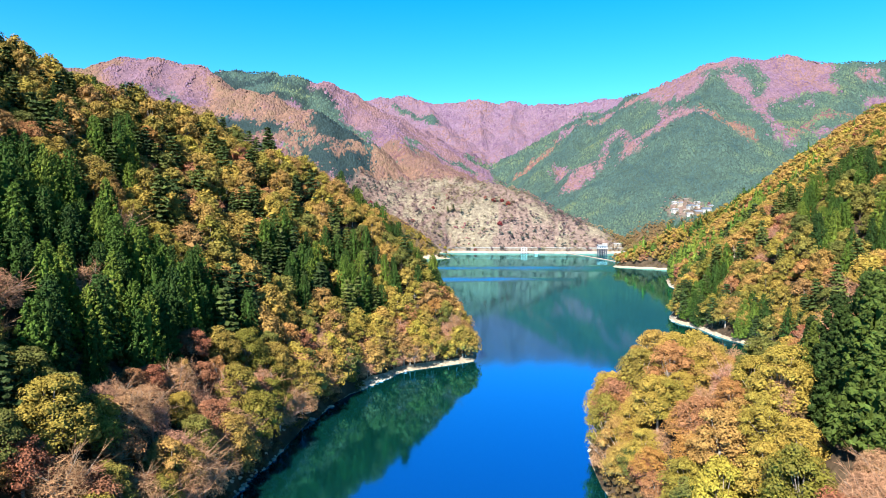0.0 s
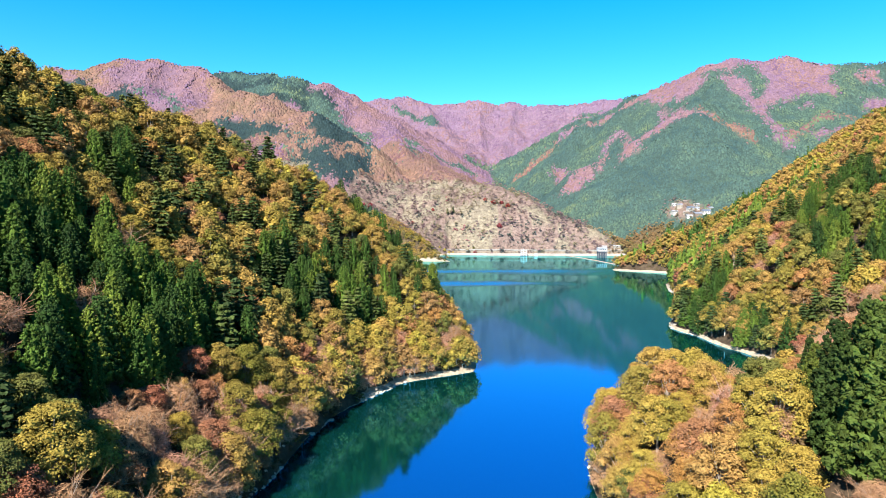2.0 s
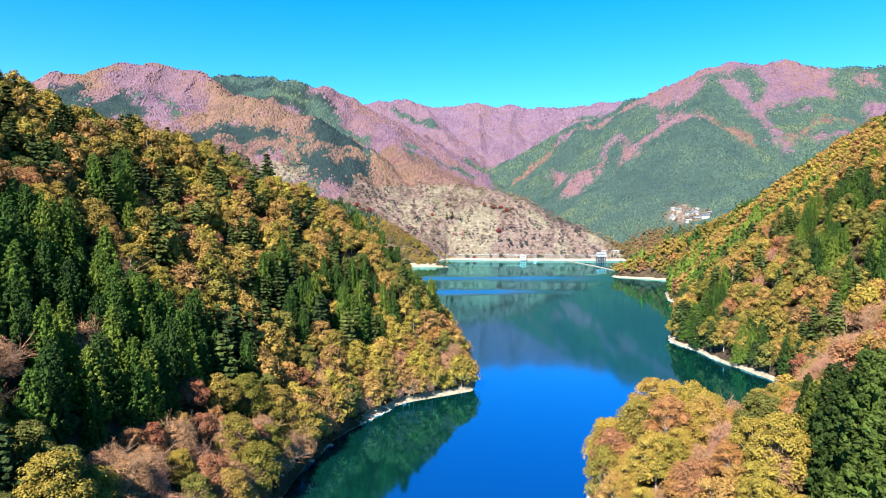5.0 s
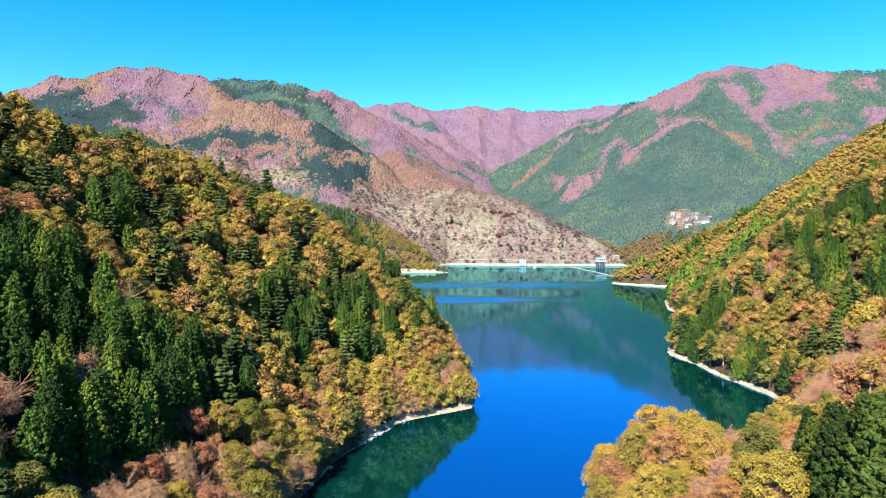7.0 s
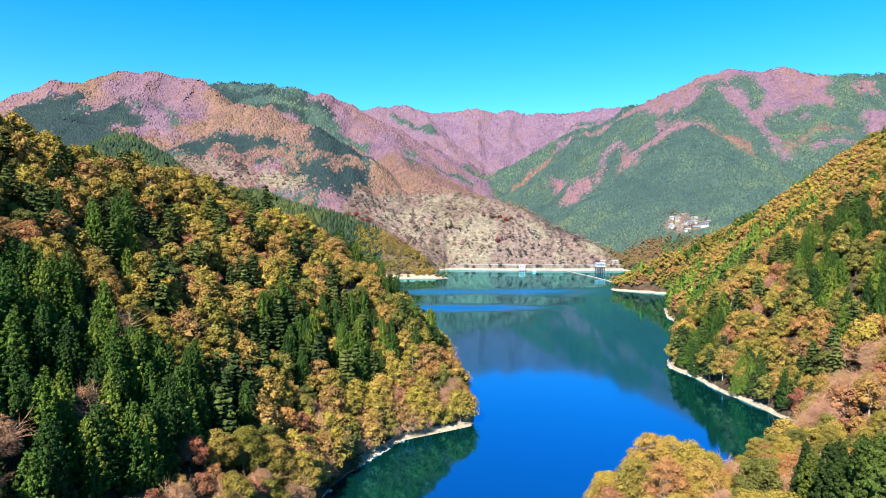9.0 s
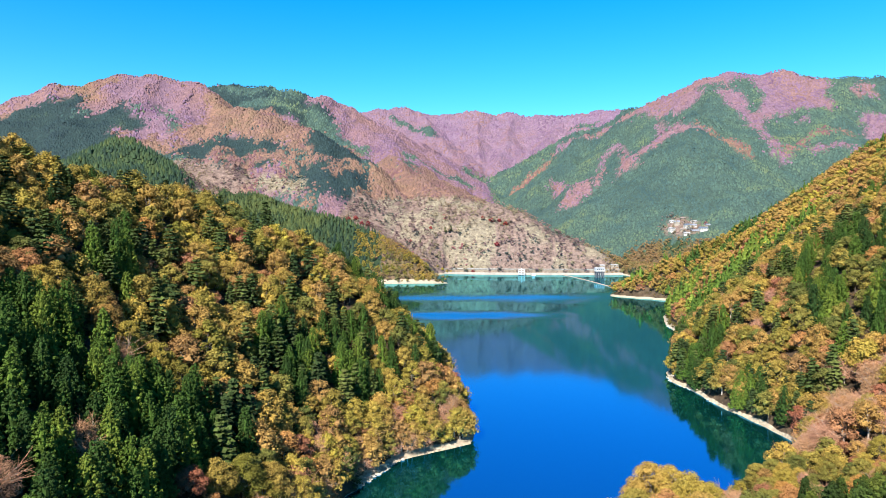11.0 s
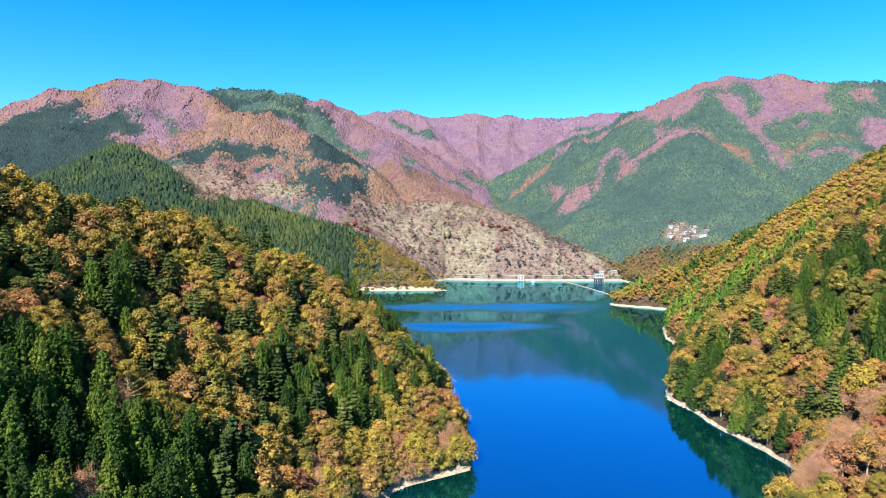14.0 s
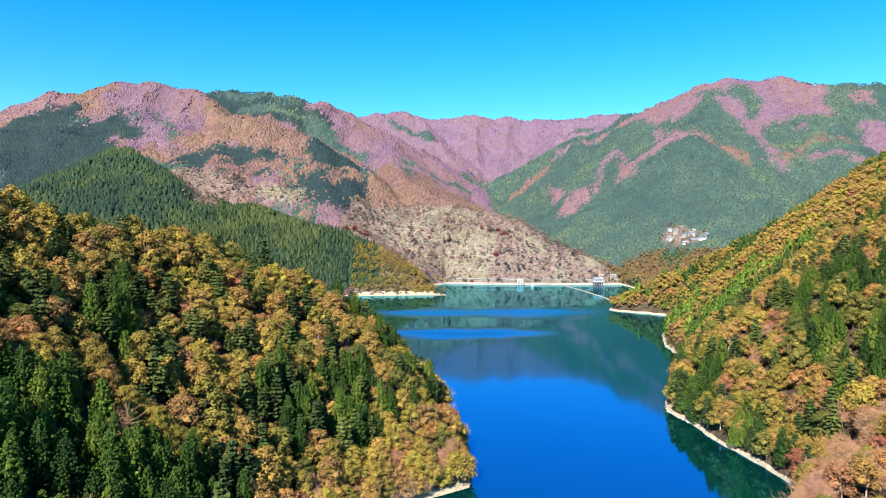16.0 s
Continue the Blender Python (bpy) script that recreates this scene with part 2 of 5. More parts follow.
# stands with hard edges
patch(BARE, (-907, 1621), (-858, 1679), (-774, 1728), (-628, 1706), (-609, 1618), (-592, 1538), (-557, 1477), (-653, 1430), (-752, 1433), (-884, 1557))
patch(DARKWOOD, (-1029, 1483), (-1035, 1561), (-960, 1591), (-896, 1590), (-872, 1535), (-876, 1501), (-845, 1508), (-811, 1548), (-801, 1603), (-770, 1540), (-781, 1466), (-808, 1401), (-711, 1168), (-699, 1076), (-875, 1257))
patch(DARKWOOD, (-784, 1519), (-747, 1534), (-704, 1494), (-733, 1453), (-781, 1466))
patch(CONIFER, (-763, 1559), (-741, 1583), (-721, 1539), (-742, 1532))
patch(CONIFER, (-717, 1613), (-697, 1613), (-627, 1504), (-642, 1483))
patch(ORANGE, (-609, 1618), (-679, 2169), (-520, 2090), (-387, 2092), (-251, 2008), (-315, 1452), (-366, 1471), (-491, 1492), (-556, 1474), (-592, 1538))
patch(SCRUB, (-604, 1394), (-486, 1374), (-418, 1388), (-395, 1328), (-412, 1312), (-406, 1121), (-483, 1180))
patch(DARKWOOD, (-644, 1434), (-555, 1471), (-477, 1487), (-365, 1463), (-340, 1407), (-417, 1402), (-484, 1369), (-586, 1404))
patch(DARKWOOD, (-315, 1449), (-247, 1973), (-167, 1392), (-203, 1324), (-287, 1320), (-345, 1382))
patch(GRASS, (-411, 1383), (-365, 1375), (-289, 1379), (-284, 1306), (-362, 1320), (-397, 1332))
patch(BARE, (1015, 2043), (1192, 1972), (1143, 1838), (1082, 1826), (1045, 1868), (993, 1842), (925, 1813), (979, 1904), (980, 1987))
patch(CONIFER, (957, 2008), (998, 1990), (998, 1942), (945, 1915), (924, 1956))
patch(CONIFER, (1316, 1857), (1219, 1851), (1151, 1835))
patch(BARE, (1270, 1941), (1322, 1931), (1273, 1874), (1235, 1887))


def cover(x, y, z, s):
    """Kind of growth at a place."""
    n = fbm(x, y, 210, 4, 21)
    m = fbm(x, y, 70, 3, 22)
    k = np.full(x.shape, OCHRE)
    far = y > 900
    k = np.where(y > 1120, ORANGE, k)
    left = far & (x < -60) & (y < 1950)
    k = np.where((y > 380) & (y <= 900) & (x < -90), np.where(m > 0.6, ORANGE, CONIFER), k)
    k = np.where(left, np.where(z > 275 + 90 * (n - 0.5) + 60 * (m - 0.5), BARE, CONIFER), k)
    k = np.where(left & (y > 1250) & (z < 270) & (x > -560), np.where(m > 0.54, BARE, np.where(m > 0.44, CONIFER, ORANGE)), k)
    k = np.where(left & (y < 1255) & (x < -185 + 60 * (m - 0.5)), np.where(z < 5 + 14 * m, OCHRE, SPRUCE), k)
    k = np.where(left & (x >= -185 + 60 * (m - 0.5)) & (y < 1110), np.where((x < -112 + 30 * m) & (z > 5), SPRUCE, np.where(m > 0.5, ORANGE, OCHRE)), k)
    terr = far & (x > -210 + 0.1 * (y - 1200)) & (x < 420) & (y > 1120) & (y < 1560 - 0.45 * x) & ~((x < -60) & (y < 1120))
    k = np.where(terr, np.where(z > 165 + 60 * (m - 0.5), ORANGE, np.where(0.5 * m + 0.5 * fbm(x, y, 26, 3, 24) > 0.47, SCRUB, GRASS)), k)
    k = np.where(y >= 1950, BARE, k)
    rm = far & (x > 180) & (y > 1240) & (y < 2600) & (x + 0.55 * (y - 1156) > 420)
    k = np.where(rm, CONIFER, k)
    wx = x + 44 * (fbm(x, y, 60, 3, 51) - 0.5) + 22 * (fbm(x, y, 17, 2, 53) - 0.5)
    wy = y + 44 * (fbm(x, y, 60, 3, 52) - 0.5) + 22 * (fbm(x, y, 17, 2, 54) - 0.5)
    for kind, half, pts in STROKES:
        k = np.where(along(wx, wy, pts)[0] < half if half else inside(wx, wy, pts), kind, k)
    k = np.where((k == DARKWOOD) & (x > -680) & (y < 1700) & (fbm(x, y, 34, 2, 55) > 0.66), ORANGE, k)
    k = np.where((k == BARE) & (x < -60) & (y > 1240) & (y < 1900) & (fbm(x, y, 80, 3, 56) > 0.60), ORANGE, k)
    k = np.where(rm & (np.hypot((x - 538) * 0.85, y - 1352) < 8 + 52 * m), SCRUB, k)
    k = np.where(far & (x > 330) & (y < 1330) & (z < 60), np.where(m > 0.55, SPRUCE, OCHRE), k)
    return k


# ---- materials ----
def material(name):
    m = bpy.data.materials.new(name)
    m.use_nodes = True
    nt = m.node_tree
    return m, nt, nt.nodes["Principled BSDF"]


def node(nt, kind, **inputs):
    n = nt.nodes.new("ShaderNode" + kind)
    for key, value in inputs.items():
        n.inputs[key.replace("_", " ")].default_value = value
    return n


def ramp(nt, stops, source):
    r = nt.nodes.new("ShaderNodeValToRGB")
    e = r.color_ramp.elements
    while len(e) < len(stops):
        e.new(0.5)
    for el, (p, c) in zip(e, stops):
        el.position, el.color = p, (*c, 1)
    nt.links.new(source, r.inputs[0])
    return r.outputs[0]


def mix(nt, fac, a, b, mode="MIX"):
    n = nt.nodes.new("ShaderNodeMix")
    n.data_type, n.blend_type = "RGBA", mode
    for sock, v in ((n.inputs[0], fac), (n.inputs[6], a), (n.inputs[7], b)):
        if isinstance(v, (int, float)):
            sock.default_value = v
        elif isinstance(v, tuple):
            sock.default_value = (*v, 1)
        else:
            nt.links.new(v, sock)
    return n.outputs[2]


def noise_out(nt, scale, detail=4.0, coords="Object", rough=0.55, stretch=None):
    tc = nt.nodes.new("ShaderNodeTexCoord")
    n = node(nt, "TexNoise", Scale=scale, Detail=detail, Roughness=rough)
    src = tc.outputs[coords]
    if stretch:
        mp = nt.nodes.new("ShaderNodeMapping")
        mp.inputs["Scale"].default_value = stretch
        nt.links.new(src, mp.inputs[0])
        src = mp.outputs[0]
    nt.links.new(src, n.inputs["Vector"])
    return n.outputs["Fac"]


def bump(nt, bsdf, height_out, strength, distance):
    b = node(nt, "Bump", Strength=strength, Distance=distance)
    nt.links.new(height_out, b.inputs["Height"])
    nt.links.new(b.outputs[0], bsdf.inputs["Normal"])
    return b


def leaf_material(name, stops, joined=False, thin=0.13, even=False):
    """Foliage: one tone a tree along the stops, each leaf clump a little lighter or darker."""
    m, nt, p = material(name)
    if joined:
        at = nt.nodes.new("ShaderNodeAttribute")
        at.attribute_name = "tone"
        tone = at.outputs["Fac"]
    else:
        tone = nt.nodes.new("ShaderNodeObjectInfo").outputs["Random"]
    col = ramp(nt, stops, tone)
    geo = nt.nodes.new("ShaderNodeNewGeometry")
    shade = ramp(nt, [(0.0, (0.84, 0.84, 0.84)), (1.0, (1.16, 1.16, 1.16))] if even else [(0.0, (0.66, 0.66, 0.66)), (1.0, (1.28, 1.28, 1.28))], geo.outputs["Random Per Island"])
    col = mix(nt, 1.0, col, shade, "MULTIPLY")
    blot = ramp(nt, [(0.3, (0.72, 0.66, 0.6)), (0.7, (1.2, 1.22, 1.1))], noise_out(nt, 0.55, 3, "Object"))
    col = mix(nt, 0.8, col, blot, "MULTIPLY")
    nt.links.new(col, p.inputs["Base Color"])
    p.inputs["Roughness"].default_value = 0.7
    p.inputs["Specular IOR Level"].default_value = 0.1
    if thin:
        tr = nt.nodes.new("ShaderNodeBsdfTranslucent")
        nt.links.new(col, tr.inputs["Color"])
        ms = nt.nodes.new("ShaderNodeMixShader")
        ms.inputs[0].default_value = thin
        nt.links.new(p.outputs[0], ms.inputs[1])
        nt.links.new(tr.outputs[0], ms.inputs[2])
        nt.links.new(ms.outputs[0], nt.nodes["Material Output"].inputs["Surface"])
    return m


def plain_material(name, color, rough=0.7, scale=3.0, vary=0.35, relief=0.2, metallic=0.0, depth=0.05):
    m, nt, p = material(name)
    n = noise_out(nt, scale, 5)
    lo, hi = tuple(c * (1 - vary) for c in color), tuple(min(1, c * (1 + vary)) for c in color)
    col = ramp(nt, [(0.3, lo), (0.7, hi)], n)
    big = ramp(nt, [(0.35, (0.8, 0.8, 0.8)), (0.7, (1.1, 1.1, 1.1))], noise_out(nt, scale * 0.13, 3))
    nt.links.new(mix(nt, 1.0, col, big, "MULTIPLY"), p.inputs["Base Color"])
    p.inputs["Roughness"].default_value = rough
    p.inputs["Metallic"].default_value = metallic
    if relief:
        bump(nt, p, n, relief, depth)
    return m


CEDAR = [(0.0, (0.0188, 0.0424, 0.0113)), (0.5, (0.0395, 0.0789, 0.0141)), (0.85, (0.0696, 0.1137, 0.0176)), (1.0, (0.1053, 0.1406, 0.0223))]
PINE = [(0.0, (0.0216, 0.0378, 0.014)), (0.6, (0.0414, 0.063, 0.017)), (1.0, (0.0792, 0.0945, 0.026))]
OAK = [(0.0, (0.1058, 0.1012, 0.0187)), (0.3, (0.1986, 0.156, 0.0317)), (0.6, (0.2621, 0.1815, 0.0402)), (0.85, (0.2538, 0.1477, 0.0514)), (1.0, (0.2453, 0.2026, 0.0336))]
MAPLE = [(0.0, (0.2781, 0.145, 0.044)), (0.4, (0.2575, 0.125, 0.055)), (0.7, (0.2163, 0.105, 0.0605)), (1.0, (0.206, 0.075, 0.0462))]
BEECH = [(0.0, (0.1396, 0.1208, 0.0247)), (0.4, (0.2073, 0.1447, 0.0363)), (0.75, (0.2283, 0.1367, 0.0428)), (1.0, (0.182, 0.1045, 0.0447))]
GREEN = [(0.0, (0.0588, 0.0718, 0.02)), (0.5, (0.1127, 0.1104, 0.0275)), (1.0, (0.2058, 0.161, 0.0375))]
TWIG = [(0.0, (0.304, 0.1762, 0.1003)), (0.5, (0.323, 0.1808, 0.1094)), (1.0, (0.3325, 0.1715, 0.1277))]
CRIMSON = [(0.0, (0.15, 0.028, 0.042)), (1.0, (0.20, 0.045, 0.036))]
BRUSH = [(0.0, (0.045, 0.03, 0.018)), (0.35, (0.085, 0.055, 0.028)), (0.7, (0.11, 0.078, 0.024)), (1.0, (0.055, 0.055, 0.013))]
M_CEDAR, M_PINE = leaf_material("cedar_leaves", CEDAR, thin=0.15), leaf_material("pine_leaves", PINE, thin=0.1)
M_OAK, M_MAPLE = leaf_material("oak_leaves", OAK), leaf_material("maple_leaves", MAPLE)
M_GREEN, M_TWIG = leaf_material("green_leaves", GREEN), leaf_material("brown_twigs", TWIG)
M_BEECH, J_BEECH = leaf_material("beech_leaves", BEECH), leaf_material("beech_wood", BEECH, True, 0.12, True)
M_GREATCEDAR = leaf_material("great_cedar_leaves", [(0.0, (0.018, 0.034, 0.008)), (0.6, (0.036, 0.058, 0.011)), (1.0, (0.072, 0.09, 0.016))], thin=0.1)
M_CRIMSON, J_BRUSH = leaf_material("crimson_leaves", CRIMSON), leaf_material("brush_leaves", BRUSH, True)
M_BARK = plain_material("bark", (0.076, 0.057, 0.0418), 0.85, 2.0, 0.4, 0.6)
M_PALEBARK = plain_material("pale_bark", (0.2736, 0.228, 0.19), 0.8, 2.0, 0.3, 0.5)
# leafless wood: distance haze is mixed in as extra blue over pinkish brown
HAZED_BARE = [(0.0, (0.1228, 0.071, 0.0775)), (0.4, (0.1139, 0.0691, 0.1029)), (0.75, (0.1049, 0.0666, 0.1203)), (1.0, (0.0809, 0.0468, 0.0887))]
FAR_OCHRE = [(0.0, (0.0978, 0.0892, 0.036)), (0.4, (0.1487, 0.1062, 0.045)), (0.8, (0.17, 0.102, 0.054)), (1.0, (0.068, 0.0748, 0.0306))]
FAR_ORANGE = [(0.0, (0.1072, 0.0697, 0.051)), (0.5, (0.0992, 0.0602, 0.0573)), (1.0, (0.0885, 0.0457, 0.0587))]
# conifers: bluer and lighter than their own green, for distance haze
HAZED_GREEN = [(0.0, (0.0202, 0.0431, 0.0495)), (0.35, (0.0302, 0.0578, 0.0589)), (0.7, (0.042, 0.0716, 0.0579)), (1.0, (0.0657, 0.0897, 0.0547))]
# dark cedars, with the shade of the averted flank put into their colour
DARK_SHADED_GREEN = [(0.0, (0.010, 0.021, 0.028)), (0.5, (0.014, 0.028, 0.033)), (1.0, (0.024, 0.040, 0.032))]
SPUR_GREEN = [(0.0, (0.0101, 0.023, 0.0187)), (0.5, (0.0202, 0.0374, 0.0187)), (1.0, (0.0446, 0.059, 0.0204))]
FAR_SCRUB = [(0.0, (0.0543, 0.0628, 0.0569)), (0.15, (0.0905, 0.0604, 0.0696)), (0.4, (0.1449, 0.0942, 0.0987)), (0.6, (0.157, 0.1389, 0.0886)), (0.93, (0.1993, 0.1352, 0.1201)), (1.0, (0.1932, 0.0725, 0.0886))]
J_CEDAR, J_OAK = leaf_material("cedar_wood", CEDAR, True, 0.1), leaf_material("oak_wood", OAK, True, 0.12, True)
J_GREEN, J_MAPLE = leaf_material("green_wood", GREEN, True, 0.12, True), leaf_material("maple_wood", MAPLE, True, 0.12, True)
J_HAZEDGREEN, J_HAZEDBARE = leaf_material("hazed_conifers", HAZED_GREEN, True, 0.0, True), leaf_material("hazed_bare_wood", HAZED_BARE, True, 0.0, True)
J_DARKWOOD = leaf_material("dark_shaded_conifers", DARK_SHADED_GREEN, True, 0.0, True)
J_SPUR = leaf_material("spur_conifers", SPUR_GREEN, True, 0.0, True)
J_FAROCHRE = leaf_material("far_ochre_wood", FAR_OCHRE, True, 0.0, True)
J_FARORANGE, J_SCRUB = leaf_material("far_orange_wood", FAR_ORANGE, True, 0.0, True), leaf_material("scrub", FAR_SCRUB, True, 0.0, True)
M_WALLING = plain_material("stained_walling", (0.1748, 0.1368, 0.1064), 0.9, 0.5, 0.25, 0.3)
M_PALE = plain_material("pale_gravel", (0.21, 0.19, 0.165), 0.9, 0.5, 0.2, 0.3)
M_CONCRETE = plain_material("concrete", (0.2508, 0.2356, 0.2128), 0.85, 0.4, 0.2, 0.2)
M_WHITE = plain_material("white_paint", (0.3496, 0.3496, 0.3496), 0.5, 0.6, 0.08, 0.05)
M_DARK = plain_material("dark_steel", (0.0456, 0.0494, 0.0608), 0.5, 0.8, 0.3, 0.1)
M_ROOF = plain_material("slate_roof", (0.152, 0.1672, 0.2052), 0.5, 0.8, 0.3, 0.3)
M_ASPHALT = plain_material("asphalt", (0.0836, 0.0836, 0.0874), 0.85, 0.5, 0.25, 0.2)
M_ROCK = plain_material("shore_rock", (0.3192, 0.2812, 0.228), 0.9, 0.8, 0.3, 0.5)
M_FLOAT = plain_material("orange_float", (0.3192, 0.2204, 0.1596), 0.55, 0.5, 0.2, 0.05)


def ground_material():
    m, nt, p = material("ground")
    at = nt.nodes.new("ShaderNodeAttribute")
    at.attribute_name = "cover"
    n = noise_out(nt, 0.09, 6, "Object", 0.7)
    fine = noise_out(nt, 0.8, 5, "Object", 0.7)
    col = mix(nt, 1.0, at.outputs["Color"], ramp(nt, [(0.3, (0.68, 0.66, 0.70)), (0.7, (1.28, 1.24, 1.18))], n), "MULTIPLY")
    col = mix(nt, 0.55, col, ramp(nt, [(0.3, (0.6, 0.6, 0.6)), (0.7, (1.3, 1.3, 1.3))], fine), "MULTIPLY")
    crown = noise_out(nt, 0.17, 3, "Object", 0.6)
    col = mix(nt, 0.75, col, ramp(nt, [(0.34, (0.62, 0.58, 0.60)), (0.66, (1.28, 1.26, 1.24))], crown), "MULTIPLY")
    # uneven darker bands at level steps of height on the old terraces
    terr = nt.nodes.new("ShaderNodeAttribute")
    terr.attribute_name = "terrace"
    place = nt.nodes.new("ShaderNodeNewGeometry")
    parts = nt.nodes.new("ShaderNodeSeparateXYZ")
    nt.links.new(place.outputs["Position"], parts.inputs[0])
    step = nt.nodes.new("ShaderNodeMath")
    step.operation = "MULTIPLY_ADD"
    nt.links.new(n, step.inputs[0])
    step.inputs[1].default_value = 26.0
    nt.links.new(parts.outputs["Z"], step.inputs[2])
    turn = nt.nodes.new("ShaderNodeMath")
    turn.operation = "PINGPONG"
    nt.links.new(step.outputs[0], turn.inputs[0])
    turn.inputs[1].default_value = 3.4
    level_bands = ramp(nt, [(0.1, (0.66, 0.62, 0.58)), (0.6, (1.08, 1.06, 1.05))], turn.outputs[0])
    col = mix(nt, terr.outputs["Fac"], col, mix(nt, 1.0, col, level_bands, "MULTIPLY"))
    # the bare band that the lake leaves when it sinks
    geo = nt.nodes.new("ShaderNodeNewGeometry")
    sep = nt.nodes.new("ShaderNodeSeparateXYZ")
    nt.links.new(geo.outputs["Position"], sep.inputs[0])
    wob = nt.nodes.new("ShaderNodeMath")
    wob.operation = "MULTIPLY_ADD"
    nt.links.new(n, wob.inputs[0])
    wob.inputs[1].default_value = -2.4
    nt.links.new(sep.outputs["Z"], wob.inputs[2])
    reach = nt.nodes.new("ShaderNodeAttribute")
    reach.attribute_name = "strand"
    lift = nt.nodes.new("ShaderNodeMath")
    lift.operation = "SUBTRACT"
    nt.links.new(wob.outputs[0], lift.inputs[0])
    nt.links.new(reach.outputs["Fac"], lift.inputs[1])
    band = ramp(nt, [(0.0, (1, 1, 1)), (0.1, (1, 1, 1)), (0.35, (0, 0, 0))], lift.outputs[0])
    rock = ramp(nt, [(0.3, (0.1824, 0.1444, 0.1064)), (0.55, (0.2736, 0.228, 0.171)), (0.8, (0.3496, 0.304, 0.247))], fine)
    nt.links.new(mix(nt, band, col, rock), p.inputs["Base Color"])
    p.inputs["Roughness"].default_value = 0.9
    p.inputs["Specular IOR Level"].default_value = 0.1
    low = bump(nt, p, n, 0.5, 2.0)
    high = bump(nt, p, crown, 0.7, 3.0)
    nt.links.new(low.outputs[0], high.inputs["Normal"])
    return m


def water_material():
    m, nt, p = material("lake_water")
    p.inputs["Base Color"].default_value = (0.002, 0.037, 0.031, 1)
    p.inputs["Specular IOR Level"].default_value = 0.0
    # deep clear water: a strong blue-tinted gloss over a dark body
    gloss = nt.nodes.new("ShaderNodeBsdfGlossy")
    skim = node(nt, "Fresnel", IOR=1.33)
    nt.links.new(mix(nt, skim.outputs[0], (0.0, 0.27, 0.80), (0.42, 1.0, 0.88)), gloss.inputs["Color"])
    share = nt.nodes.new("ShaderNodeMapRange")
    nt.links.new(skim.outputs[0], share.inputs[0])
    share.inputs[1].default_value, share.inputs[2].default_value = 0.08, 0.5
    share.inputs[3].default_value, share.inputs[4].default_value = 0.70, 0.84
    both = nt.nodes.new("ShaderNodeMixShader")
    nt.links.new(share.outputs[0], both.inputs[0])
    nt.links.new(p.outputs[0], both.inputs[1])
    nt.links.new(gloss.outputs[0], both.inputs[2])
    nt.links.new(both.outputs[0], nt.nodes["Material Output"].inputs["Surface"])
    # wind patches: long streaks of ruffled water across the lake
    geo = nt.nodes.new("ShaderNodeNewGeometry")
    sep = nt.nodes.new("ShaderNodeSeparateXYZ")
    nt.links.new(geo.outputs["Position"], sep.inputs[0])
    drift = noise_out(nt, 0.008, 5, "Object", 0.65, (0.6, 1.0, 1.0))
    total = None
    for centre, half, x0, x1 in ((783, 34, -140, 215), (622, 17, -60, 95)):
        y = nt.nodes.new("ShaderNodeMath")
        y.operation = "MULTIPLY_ADD"
        nt.links.new(drift, y.inputs[0])
        y.inputs[1].default_value = 110.0
        nt.links.new(sep.outputs["Y"], y.inputs[2])
        edge = []
        for src, c, h, soft in ((y.outputs[0], centre + 55, half, 0.95), (sep.outputs["X"], (x0 + x1) / 2, (x1 - x0) / 2, 0.6)):
            d = nt.nodes.new("ShaderNodeMath")
            d.operation = "SUBTRACT"
            nt.links.new(src, d.inputs[0])
            d.inputs[1].default_value = c
            a = nt.nodes.new("ShaderNodeMath")
            a.operation = "ABSOLUTE"
            nt.links.new(d.outputs[0], a.inputs[0])
            r = nt.nodes.new("ShaderNodeMapRange")
            nt.links.new(a.outputs[0], r.inputs[0])
            r.inputs[1].default_value, r.inputs[2].default_value = h * (1 + soft), h * (1 - soft)
            edge.append(r.outputs[0])
        q = nt.nodes.new("ShaderNodeMath")
        q.operation = "MULTIPLY"
        nt.links.new(edge[0], q.inputs[0])
        nt.links.new(edge[1], q.inputs[1])
        if total is None:
            total = q.outputs[0]
        else:
            mx = nt.nodes.new("ShaderNodeMath")
            mx.operation = "MAXIMUM"
            nt.links.new(total, mx.inputs[0])
            nt.links.new(q.outputs[0], mx.inputs[1])
            total = mx.outputs[0]
    rough = nt.nodes.new("ShaderNodeMapRange")
    nt.links.new(total, rough.inputs[0])
    rough.inputs[3].default_value, rough.inputs[4].default_value = 0.06, 0.22
    nt.links.new(rough.outputs[0], gloss.inputs["Roughness"])
    small = noise_out(nt, 0.9, 3, "Object", 0.6, (1.0, 0.55, 1.0))
    b = bump(nt, p, small, 0.04, 0.12)
    # ruffled water shows its near flanks: the mean slope leans
    lean = nt.nodes.new("ShaderNodeCombineXYZ")
    lean.inputs[2].default_value = 1.0
    tilt = nt.nodes.new("ShaderNodeMath")
    tilt.operation = "MULTIPLY"
    nt.links.new(total, tilt.inputs[0])
    tilt.inputs[1].default_value = -0.10
    nt.links.new(tilt.outputs[0], lean.inputs[1])
    unit = nt.nodes.new("ShaderNodeVectorMath")
    unit.operation = "NORMALIZE"
    nt.links.new(lean.outputs[0], unit.inputs[0])
    nt.links.new(unit.outputs[0], b.inputs["Normal"])
    nt.links.new(b.outputs[0], gloss.inputs["Normal"])
    return m


